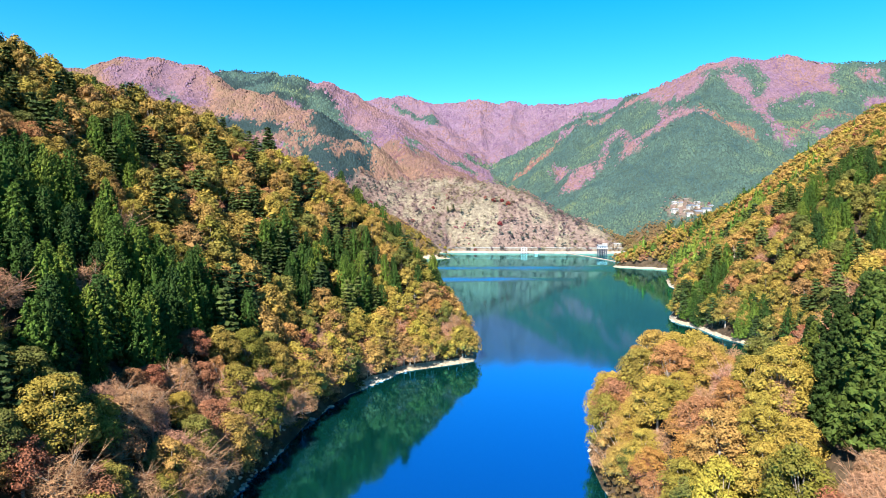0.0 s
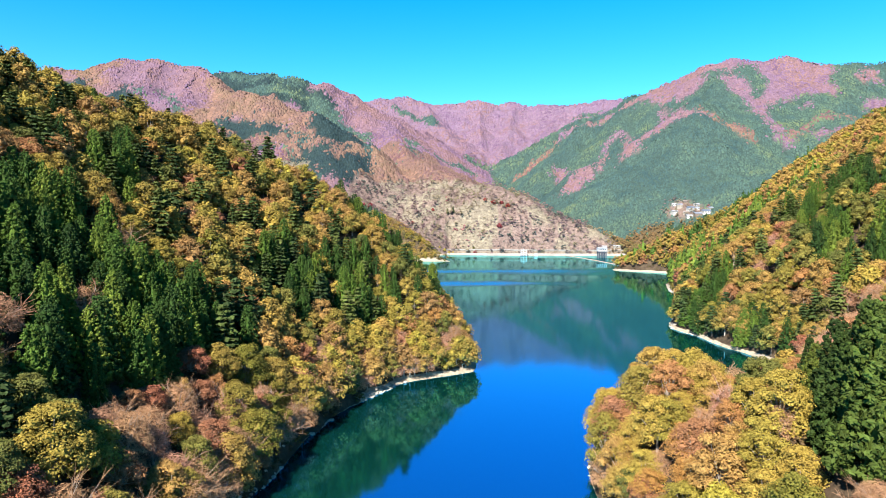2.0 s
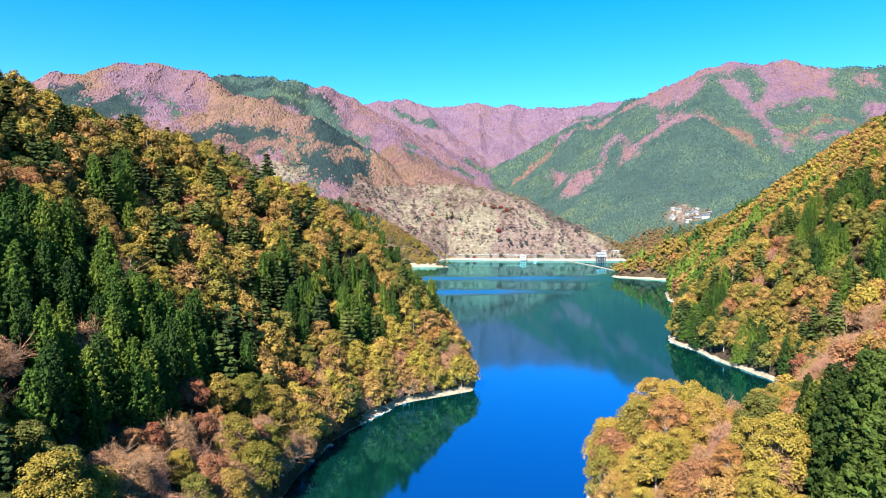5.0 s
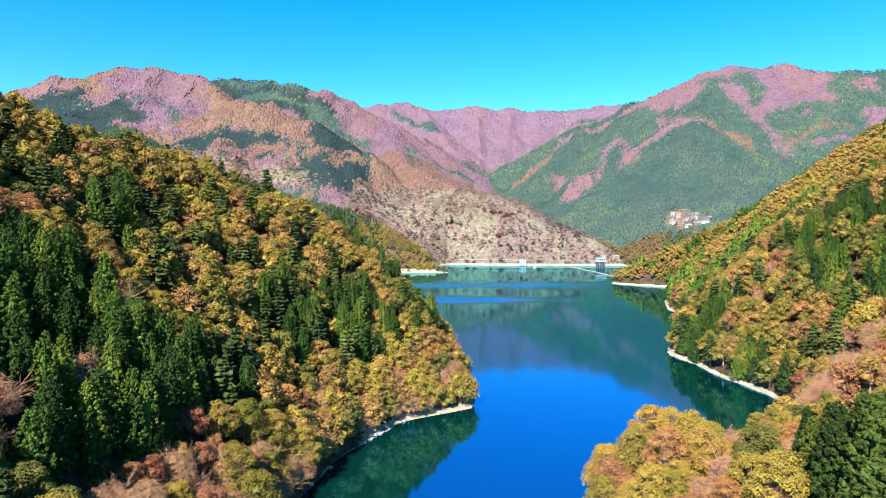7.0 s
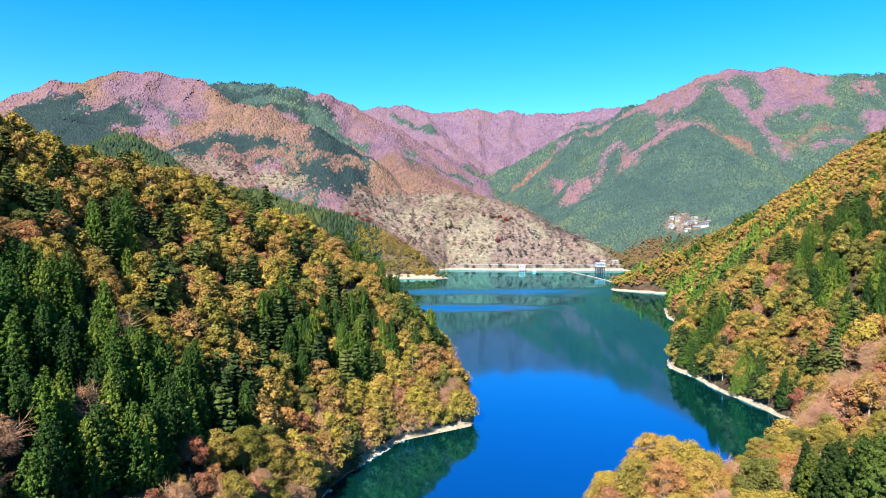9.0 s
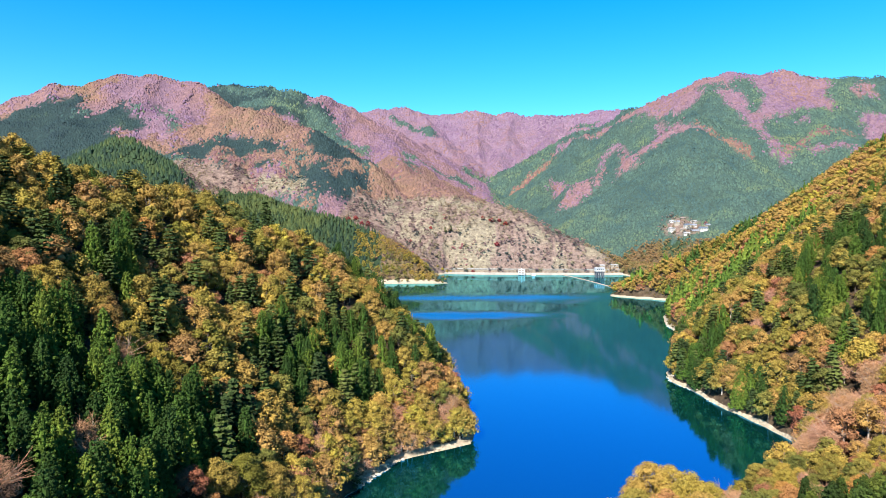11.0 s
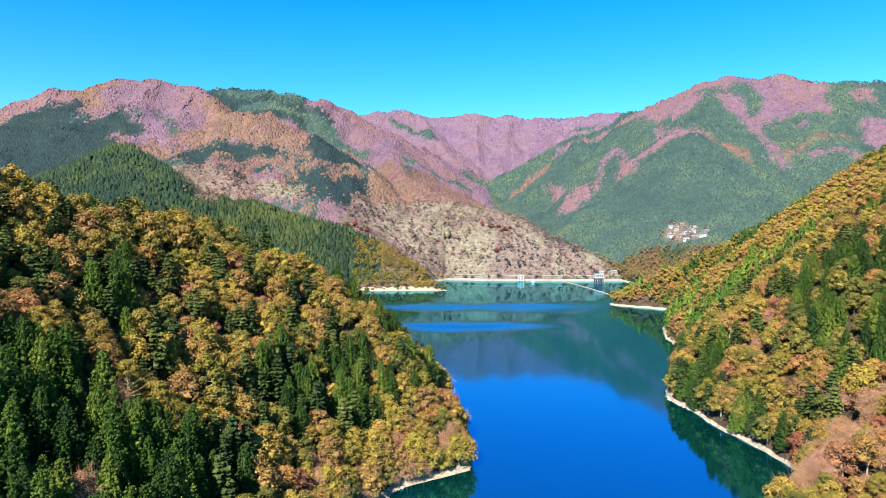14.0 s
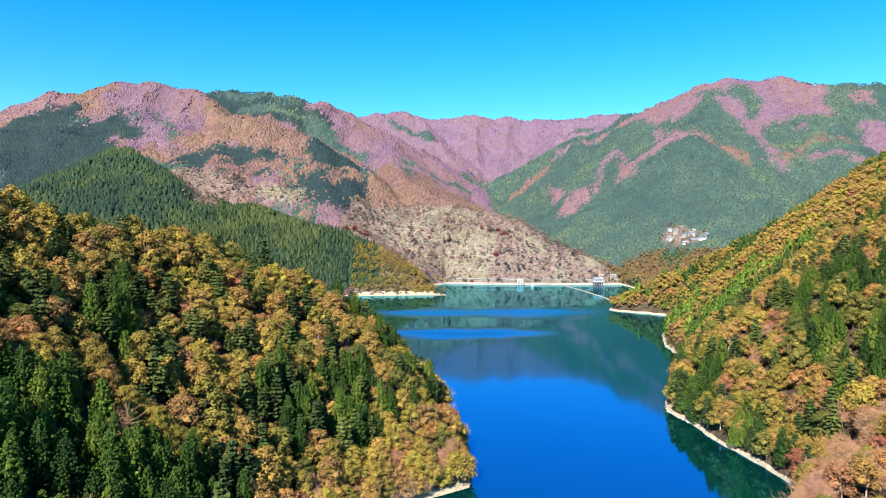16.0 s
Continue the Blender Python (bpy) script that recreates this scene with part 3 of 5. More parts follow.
# ---- ground: one sheet, close-meshed near the lake's near end ----
def spread(lo, hi, centre0, centre1, fine, growth, biggest):
    mid = list(np.arange(centre0, centre1 + 1e-6, fine))
    up, step = [mid[-1]], fine
    while up[-1] < hi:
        step = min(step * growth, biggest)
        up.append(up[-1] + step)
    down, step = [mid[0]], fine
    while down[-1] > lo:
        step = min(step * growth, biggest)
        down.append(down[-1] - step)
    return np.array(down[:0:-1] + mid + up[1:])


def grid_mesh(name, xs, ys, z):
    nx, ny = len(xs), len(ys)
    gx, gy = np.meshgrid(xs, ys)
    co = np.stack([gx.ravel(), gy.ravel(), z.ravel()], 1)
    i = (np.arange(ny - 1)[:, None] * nx + np.arange(nx - 1)[None, :]).ravel()
    faces = np.stack([i, i + 1, i + nx + 1, i + nx], 1)
    return quick_mesh(name, co, faces)


def quick_mesh(name, co, faces, smooth=False):
    """A mesh from arrays: all faces with the same number of corners."""
    me = bpy.data.meshes.new(name)
    nf, k = faces.shape
    me.vertices.add(len(co))
    me.vertices.foreach_set("co", np.ascontiguousarray(co, np.float32).ravel())
    me.loops.add(nf * k)
    me.loops.foreach_set("vertex_index", np.ascontiguousarray(faces, np.int32).ravel())
    me.polygons.add(nf)
    me.polygons.foreach_set("loop_start", np.arange(0, nf * k, k, dtype=np.int32))
    me.polygons.foreach_set("loop_total", np.full(nf, k, np.int32))
    me.polygons.foreach_set("use_smooth", np.full(nf, smooth))
    me.update(calc_edges=True)
    return me


XS = spread(-2500, 2700, -150, 190, 4.0, 1.035, 17.0)
YS = spread(-420, 3800, 40, 380, 4.0, 1.03, 16.0)
GX, GY = np.meshgrid(XS, YS)
GZ = height(GX, GY)
GS = shore_distance(GX, GY)
ground_mesh = grid_mesh("ground", XS, YS, GZ)
ground_mesh.polygons.foreach_set("use_smooth", np.ones(len(ground_mesh.polygons), bool))
KIND = cover(GX, GY, GZ, GS)
# conifer and leafless ground takes the same haze blue as its trees
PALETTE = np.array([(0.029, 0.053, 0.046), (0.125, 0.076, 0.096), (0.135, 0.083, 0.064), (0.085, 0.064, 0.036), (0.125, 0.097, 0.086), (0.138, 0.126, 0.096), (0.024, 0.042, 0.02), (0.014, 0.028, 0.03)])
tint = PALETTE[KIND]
# leafless woods run from rusty to mauve in broad drifts
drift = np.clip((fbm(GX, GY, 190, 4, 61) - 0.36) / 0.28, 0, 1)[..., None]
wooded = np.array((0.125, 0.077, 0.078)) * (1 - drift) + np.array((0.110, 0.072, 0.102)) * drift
# back wall mauver still: distance haze put into the ground colour
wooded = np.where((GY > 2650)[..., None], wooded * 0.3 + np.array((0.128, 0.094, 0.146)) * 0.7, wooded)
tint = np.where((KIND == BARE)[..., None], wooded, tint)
tint = np.where((GY < 900)[..., None], np.array((0.055, 0.041, 0.027)), tint)
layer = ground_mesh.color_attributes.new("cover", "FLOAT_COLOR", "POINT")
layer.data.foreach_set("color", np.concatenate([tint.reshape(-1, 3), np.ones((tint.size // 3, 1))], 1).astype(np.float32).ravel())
strand = np.where((GY > 205) & (GY < 420) & (GX < 30) | (GX > 95) & (GY < 420), -0.1, np.where(GY >= 420, 0.7, -1.5))
strand = np.where((GY > 955) & (GY < 1012) & (GX > -150) & (GX < 16), 4.6, strand)
ground_mesh.attributes.new("strand", "FLOAT", "POINT").data.foreach_set("value", strand.astype(np.float32).ravel())
terraced = ((KIND == GRASS) | (KIND == SCRUB)) & (GY > 1150) & (GY < 1560)
ground_mesh.attributes.new("terrace", "FLOAT", "POINT").data.foreach_set("value", terraced.astype(np.float32).ravel())
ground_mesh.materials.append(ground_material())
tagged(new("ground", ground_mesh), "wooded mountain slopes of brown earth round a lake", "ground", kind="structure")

water_mesh = grid_mesh("water", np.linspace(-330, 420, 16), np.linspace(-420, 1230, 34), np.zeros((34, 16)))
water_mesh.materials.append(water_material())
tagged(new("water", water_mesh), "calm deep blue reservoir water reflecting sky and slopes", "water", kind="structure")


# ---- trees ----
class Soup:
    """Gathers triangles."""

    def __init__(self):
        self.co, self.tri, self.n = [], [], 0

    def add(self, co, tri):
        self.co.append(np.asarray(co, float))
        self.tri.append(np.asarray(tri, int) + self.n)
        self.n += len(co)

    def cards(self, centre, normal, size, rng, long=1.35):
        """Folded leaf sprays: two triangles with a crease each."""
        k = len(centre)
        normal = normal / np.linalg.norm(normal, axis=1, keepdims=True)
        ref = rng.normal(size=(k, 3))
        u = np.cross(normal, ref)
        u /= np.linalg.norm(u, axis=1, keepdims=True)
        v = np.cross(normal, u)
        size = np.broadcast_to(size, (k,))[:, None] * rng.uniform(0.7, 1.3, (k, 1))
        a, c = centre - u * size * 0.5 * long, centre + u * size * 0.5 * long
        fold = normal * size * 0.22
        b, d = centre - v * size * 0.5 - fold, centre + v * size * 0.5 - fold
        co = np.stack([a, b, c, d], 1).reshape(-1, 3)
        i = np.arange(k)[:, None] * 4
        self.add(co, np.concatenate([i + [0, 1, 2], i + [0, 2, 3]]))

    def tube(self, p, q, r0, r1, sides=5):
        p, q = np.asarray(p, float), np.asarray(q, float)
        ax = (q - p) / (np.linalg.norm(q - p) + 1e-9)
        u = np.cross(ax, (0.3, 0.9, 0.2) if abs(ax[2]) > 0.8 else (0, 0, 1))
        u /= np.linalg.norm(u)
        v = np.cross(ax, u)
        ang = np.arange(sides) * 2 * np.pi / sides
        ring = np.cos(ang)[:, None] * u + np.sin(ang)[:, None] * v
        i = np.arange(sides)
        j = (i + 1) % sides
        tri = np.concatenate([np.stack([i, j, sides + j], 1), np.stack([i, sides + j, sides + i], 1)])
        self.add(np.concatenate([p + ring * r0, q + ring * r1]), tri)

    def blob(self, centre, radii, rng, rough=0.22):
        g = (1 + 5 ** 0.5) / 2
        v = np.array([(-1, g, 0), (1, g, 0), (-1, -g, 0), (1, -g, 0), (0, -1, g), (0, 1, g), (0, -1, -g), (0, 1, -g),
                      (g, 0, -1), (g, 0, 1), (-g, 0, -1), (-g, 0, 1)]) / np.hypot(1, g)
        turn = np.array(Euler(rng.uniform(0, 6, 3)).to_matrix())
        v = (v @ turn) * rng.uniform(1 - rough, 1 + rough, (12, 1))
        f = [(0, 11, 5), (0, 5, 1), (0, 1, 7), (0, 7, 10), (0, 10, 11), (1, 5, 9), (5, 11, 4), (11, 10, 2), (10, 7, 6), (7, 1, 8),
             (3, 9, 4), (3, 4, 2), (3, 2, 6), (3, 6, 8), (3, 8, 9), (4, 9, 5), (2, 4, 11), (6, 2, 10), (8, 6, 7), (9, 8, 1)]
        self.add(np.asarray(centre) + v * np.asarray(radii), f)

    def arrays(self):
        return np.concatenate(self.co), np.concatenate(self.tri)

    def mesh(self, name, mat):
        co, tri = self.arrays()
        me = quick_mesh(name, co, tri)
        me.materials.append(mat)
        return me


def sphere_points(k, rng):
    v = rng.normal(size=(k, 3))
    return v / np.linalg.norm(v, axis=1, keepdims=True)


def broadleaf(rng, tall=11.0, wide=4.4, lobes=13, leaves=84, leaf=0.45, sparse=1.0, core=0.64, lobe=1.0):
    """A rounded tree: trunk with limbs, and a crown of leafy lobes with gaps between them."""
    trunk, crown = Soup(), Soup()
    lean = rng.uniform(-0.5, 0.5, 2)
    fork = np.array([lean[0], lean[1], tall * 0.26])
    trunk.tube((0, 0, -1.2), fork * 0.5, 0.30, 0.24)
    trunk.tube(fork * 0.5, fork, 0.24, 0.19)
    for i in range(lobes):
        a = i * 2.4 + rng.uniform(-0.4, 0.4)
        up = (i + 0.5) / lobes
        out = wide * (0.24 + 0.46 * math.sin(math.pi * min(1, 0.25 + 0.75 * up) ** 0.9)) * rng.uniform(0.75, 1.1)
        if i == lobes - 1:
            out *= 0.3
        c = np.array([math.cos(a) * out, math.sin(a) * out, tall * (0.24 + 0.62 * up) + rng.uniform(-0.5, 0.5)])
        r = wide * rng.uniform(0.38, 0.54) * (1.05 - 0.3 * up) * lobe
        trunk.tube(fork, c * (0.8, 0.8, 0.94), 0.12, 0.04, 4)
        if sparse > 0.6:
            crown.blob(c, (r * core, r * core, r * core * 0.86), rng)
        k = int(leaves * sparse)
        d = sphere_points(k, rng)
        d[:, 2] = np.where(d[:, 2] < -0.35, -d[:, 2], d[:, 2])
        pos = c + d * (r, r, r * 0.82) * rng.uniform(0.80, 1.22, (k, 1))
        crown.cards(pos, d + rng.normal(size=(k, 3)) * 0.45 + (0, 0, 0.35), leaf, rng)
    return trunk, crown


def cedar(rng, tall=17.0, wide=3.5, tufts=300, spray=0.72, clear=0.06):
    """A conical conifer: straight trunk, drooping sprays in uneven tiers."""
    trunk, crown = Soup(), Soup()
    trunk.tube((0, 0, -1.5), (0, 0, tall * 0.5), 0.34, 0.22, 6)
    trunk.tube((0, 0, tall * 0.5), (0, 0, tall * 0.96), 0.22, 0.04, 5)
    t = np.sqrt(rng.uniform(0, 1, tufts))
    up = clear + (1 - clear) * (1 - t) * 0.985
    a = np.arange(tufts) * 2.39996 + rng.uniform(-0.35, 0.35, tufts)
    ang_w = 1 + 0.22 * np.sin(a * 3 + up * 23) * rng.uniform(0.4, 1, tufts)
    rad = wide * np.clip((1 - up) / (1 - clear), 0, 1) ** 0.55 * np.clip((up - clear + 0.10) / 0.16, 0.5, 1) * ang_w
    h = up * tall
    out = np.stack([np.cos(a), np.sin(a), np.zeros(tufts)], 1)
    for ring in range(3):
        z0, z1 = clear + (1 - clear) * ring / 3, clear + (1 - clear) * (ring + 1) / 3
        r0 = wide * 0.42 * ((1 - z0) / (1 - clear)) ** 0.55
        r1 = wide * 0.42 * ((1 - z1) / (1 - clear)) ** 0.55 + 0.02
        crown.tube((0, 0, z0 * tall), (0, 0, z1 * tall), r0, r1, 7)
    for part_out, size, n_up in ((1.0, spray, 0.5), (0.86, spray * 0.9, 0.9), (1.04, spray * 0.75, 0.1)):
        pos = out * (rad * part_out)[:, None] + np.stack([np.zeros(tufts)] * 2 + [h - rad * 0.22 * part_out + 0.2], 1)
        pos = pos + rng.normal(size=pos.shape) * 0.22
        crown.cards(pos, out + (0, 0, n_up) + rng.normal(size=out.shape) * 0.35, size * (0.55 + 0.5 * rad / wide), rng, 1.5)
    return trunk, crown


def tufted(rng, tall=17.0, wide=3.4, tufts=300, puff=0.5, clear=0.05, sprays=8):
    """A cedar: a dense cone of drooping branch ends, each a small rounded tuft, with dark gaps between."""
    trunk, crown = Soup(), Soup()
    trunk.tube((0, 0, -2), (0, 0, tall * 0.5), tall * 0.019, tall * 0.011, 6)
    trunk.tube((0, 0, tall * 0.5), (0, 0, tall * 0.9), tall * 0.011, 0.03, 5)
    swell = rng.uniform(0.46, 0.66)
    up = clear + (0.98 - clear) * (1 - (np.arange(tufts) + rng.uniform(0, 1, tufts)) / tufts) ** 1.0
    up = clear + (up - clear) ** 1.35 / (0.98 - clear) ** 0.35
    up[:3] = (0.99, 0.965, 0.94)
    a = np.arange(tufts) * 2.39996 + rng.uniform(-0.4, 0.4, tufts)
    taper = np.clip((1 - up) / (1 - clear), 0.01, 1) ** swell * np.clip((up - clear + 0.09) / 0.16, 0.5, 1)
    bough = 1 + 0.16 * np.sin(a * 2 + rng.uniform(0, 6)) + 0.14 * np.sin(a * 3 + up * 17) + 0.10 * np.sin(a * 5 - up * 31)
    rad = wide * taper * bough * np.where(rng.rand(tufts) < 0.22, 0.68, rng.uniform(0.86, 1.1, tufts))
    out = np.stack([np.cos(a), np.sin(a), np.zeros(tufts)], 1)
    size = puff * (0.5 + 0.7 * taper) * rng.uniform(0.7, 1.3, tufts)
    centre = out * rad[:, None] + np.stack([np.zeros(tufts)] * 2 + [up * tall - rad * 0.3], 1)
    for ring in range(5):
        z0, z1 = clear + (0.94 - clear) * ring / 5, clear + (0.94 - clear) * (ring + 1) / 5
        r0, r1 = (wide * 0.30 * ((1 - z) / (1 - clear)) ** swell for z in (z0, z1))
        crown.tube((0, 0, z0 * tall - 0.3), (0, 0, z1 * tall), r0, r1, 8)
    octa = np.array([(1, 0, 0), (0, 1, 0), (-1, 0, 0), (0, -1, 0), (0, 0, 1), (0, 0, -1)], float)
    for c, r, o in zip(centre, size, out):
        turn = np.array(Euler(rng.uniform(0, 6, 3)).to_matrix())
        crown.add(c + (octa * rng.uniform(0.7, 1.2, (6, 1))) @ turn * (r * 0.72, r * 0.72, r * 0.8),
                  [(0, 1, 4), (1, 2, 4), (2, 3, 4), (3, 0, 4), (1, 0, 5), (2, 1, 5), (3, 2, 5), (0, 3, 5)])
    for _ in range(sprays):
        d = sphere_points(tufts, rng) + out * 0.6 + (0, 0, 0.25)
        d /= np.linalg.norm(d, axis=1, keepdims=True)
        crown.cards(centre + d * size[:, None] * 0.85, d + rng.normal(size=d.shape) * 0.45, size * 0.55, rng, 1.8)
    return trunk, crown


def pine(rng, tall=13.0, wide=3.6):
    """An open fir or pine: dark flat tiers of needles round a straight trunk."""
    trunk, crown = Soup(), Soup()
    trunk.tube((0, 0, -1.5), (0, 0, tall * 0.95), 0.28, 0.05, 5)
    tiers = 10
    for i in range(tiers):
        up = 0.26 + 0.70 * i / (tiers - 1)
        reach = wide * (1.02 - up) ** 0.6 * rng.uniform(0.8, 1.12)
        for j in range(7):
            a = i * 1.1 + j * 2 * math.pi / 7 + rng.uniform(-0.3, 0.3)
            ln = reach * rng.uniform(0.7, 1.15)
            d = np.array([math.cos(a), math.sin(a), -0.10])
            base = np.array([0, 0, up * tall])
            trunk.tube(base, base + d * ln * 0.8, 0.06, 0.02, 3)
            k = 5
            along_it = np.linspace(0.35, 1.0, k)[:, None] * ln
            pos = base + d * along_it + rng.normal(size=(k, 3)) * (0.25, 0.25, 0.1)
            crown.cards(pos, np.tile((0, 0, 1.0), (k, 1)) + rng.normal(size=(k, 3)) * 0.35 + d * 0.3, 1.0, rng, 1.3)
    return trunk, crown


def bare(rng, tall=9.0, wide=4.2, twigs=5):
    """A leafless spreading tree: pale limbs, and a haze of thin brown twigs."""
    trunk, crown = Soup(), Soup()
    fork = np.array([rng.uniform(-0.4, 0.4), rng.uniform(-0.4, 0.4), tall * 0.25])
    trunk.tube((0, 0, -1.2), fork, 0.26, 0.18)
    for i in range(7):
        a = i * 0.9 + rng.uniform(-0.3, 0.3)
        rise = rng.uniform(0.32, 0.85)
        tip = fork + np.array([math.cos(a) * wide * (1.25 - rise), math.sin(a) * wide * (1.25 - rise), tall * 0.7 * rise])
        knee = fork + (tip - fork) * 0.5 + (0, 0, 0.4)
        trunk.tube(fork, knee, 0.11, 0.06, 4)
        trunk.tube(knee, tip, 0.06, 0.02, 4)
        for j in range(9):
            s = fork + (tip - fork) * rng.uniform(0.35, 1.0)
            dirn = (tip - fork) / np.linalg.norm(tip - fork) + rng.normal(size=3) * (0.7, 0.7, 0.3) + (0, 0, 0.05)
            e = s + dirn * rng.uniform(0.8, 1.7)
            trunk.tube(s, e, 0.025, 0.01, 3)
            for _ in range(twigs):
                p = s + (e - s) * rng.uniform(0.3, 1.0)
                q = p + (dirn + rng.normal(size=3) * 0.6) * rng.uniform(0.4, 0.95)
                crown.tube(p, q, 0.022, 0.008, 3)
    k = 2200
    d = sphere_points(k, rng)
    d[:, 2] = np.abs(d[:, 2])
    pos = fork + d * (wide * 0.85, wide * 0.85, tall * 0.62) * rng.uniform(0.5, 1.0, (k, 1)) ** 0.5
    crown.cards(pos, d * (0.8, 0.8, 0.6) + rng.normal(size=(k, 3)) * 0.4 + (0, 0, 0.9), 0.085, rng, 10.0)
    return trunk, crown


def variants(name, count, maker, leaf_mat, bark_mat):
    out = []
    for i in range(count):
        tr, cr = maker(np.random.RandomState(100 + i * 7 + len(name)))
        out.append((tr.mesh(name + "_trunk", bark_mat), cr.mesh(name + "_crown", leaf_mat)))
    return out


TREES = {
    "cedar_tree": variants("cedar", 5, lambda r: tufted(r, 16.5 * r.uniform(0.86, 1.12), 3.5 * r.uniform(0.88, 1.12)), M_CEDAR, M_BARK),
    "great_cedar_tree": variants("great_cedar", 4, lambda r: tufted(r, 26 * r.uniform(0.9, 1.06), 4.7, 430, 0.86, 0.03, 13), M_GREATCEDAR, M_BARK),
    "pine_tree": variants("pine", 3, pine, M_PINE, M_BARK),
    "oak_tree": variants("oak", 5, lambda r: broadleaf(r, 11 * r.uniform(0.85, 1.1)), M_OAK, M_PALEBARK),
    "beech_tree": variants("beech", 5, lambda r: broadleaf(r, 12 * r.uniform(0.85, 1.1), 4.6, 13, 84, 0.44), M_BEECH, M_PALEBARK),
    "maple_tree": variants("maple", 4, lambda r: broadleaf(r, 10 * r.uniform(0.85, 1.1), 4.2, 12, 84, 0.42), M_MAPLE, M_PALEBARK),
    "green_tree": variants("green", 3, lambda r: broadleaf(r, 11 * r.uniform(0.85, 1.1), 4.0, 12, 84, 0.42), M_GREEN, M_BARK),
    "bare_tree": variants("bare", 4, bare, M_TWIG, M_PALEBARK),
}
NEAR = {
    "oak_tree": variants("oak", 4, lambda r: broadleaf(r, 12 * r.uniform(0.9, 1.1), 4.8, 26, 220, 0.24, 1.0, 0.55, 0.72), M_OAK, M_PALEBARK),
    "beech_tree": variants("beech", 3, lambda r: broadleaf(r, 12 * r.uniform(0.9, 1.1), 4.8, 26, 220, 0.24, 1.0, 0.55, 0.72), M_BEECH, M_PALEBARK),
    "maple_tree": variants("maple", 3, lambda r: broadleaf(r, 10 * r.uniform(0.9, 1.1), 4.6, 24, 220, 0.22, 1.0, 0.52, 0.72), M_MAPLE, M_PALEBARK),
    "green_tree": variants("green", 2, lambda r: broadleaf(r, 12 * r.uniform(0.9, 1.1), 4.2, 24, 220, 0.24, 1.0, 0.55, 0.72), M_GREEN, M_BARK),
}
LABELS = {
    "great_cedar_tree": "very tall dark green cedar on the wooded promontory",
    "cedar_tree": "tall conical dark green cedar on a steep lakeside slope",
    "pine_tree": "dark green fir with flat tiers of needles on the slope",
    "oak_tree": "rounded oak with yellow and ochre autumn leaves on the slope",
    "beech_tree": "broad beech with copper and ochre autumn leaves on the slope",
    "maple_tree": "rounded tree with rusty orange brown autumn leaves on the slope",
    "green_tree": "rounded broadleaf tree still in light green leaf on the slope",
    "bare_tree": "leafless tree with pale limbs and brown twigs on the slope",
}
COUNT = {k: 0 for k in TREES}


def plant(kind, x, y, z, size, rng):
    root = new(kind)
    root.empty_display_size = 0.5
    root.matrix_basis = Matrix.Translation((x, y, z)) @ Euler((rng.uniform(-0.05, 0.05), rng.uniform(-0.05, 0.05), rng.uniform(0, 6.28))).to_matrix().to_4x4() \
        @ Matrix.Diagonal((size * rng.uniform(0.9, 1.1), size * rng.uniform(0.9, 1.1), size, 1))
    stock = NEAR[kind] if y < 175 and kind in NEAR else TREES[kind]
    tr, cr = stock[rng.randint(len(stock))]
    for nm, me in (("trunk", tr), ("crown", cr)):
        ob = new(nm, me)
        ob.parent = root
    tagged(root, LABELS[kind], kind.split("_")[-2] + " tree", kind.replace("_tree", " trees") + " on the lake's slopes")
    COUNT[kind] += 1


def scatter(x0, x1, y0, y1, step, seed):
    """Jittered places on a plan, with ground height and distance from the shore."""
    rng = np.random.RandomState(seed)
    gx, gy = np.meshgrid(np.arange(x0, x1, step), np.arange(y0, y1, step))
    x = (gx + step * 0.5 * (np.arange(gx.shape[0])[:, None] % 2) + rng.uniform(-0.47, 0.47, gx.shape) * step).ravel()
    y = (gy + rng.uniform(-0.47, 0.47, gx.shape) * step).ravel()
    z, s = height(x, y), shore_distance(x, y)
    return x, y, z, s


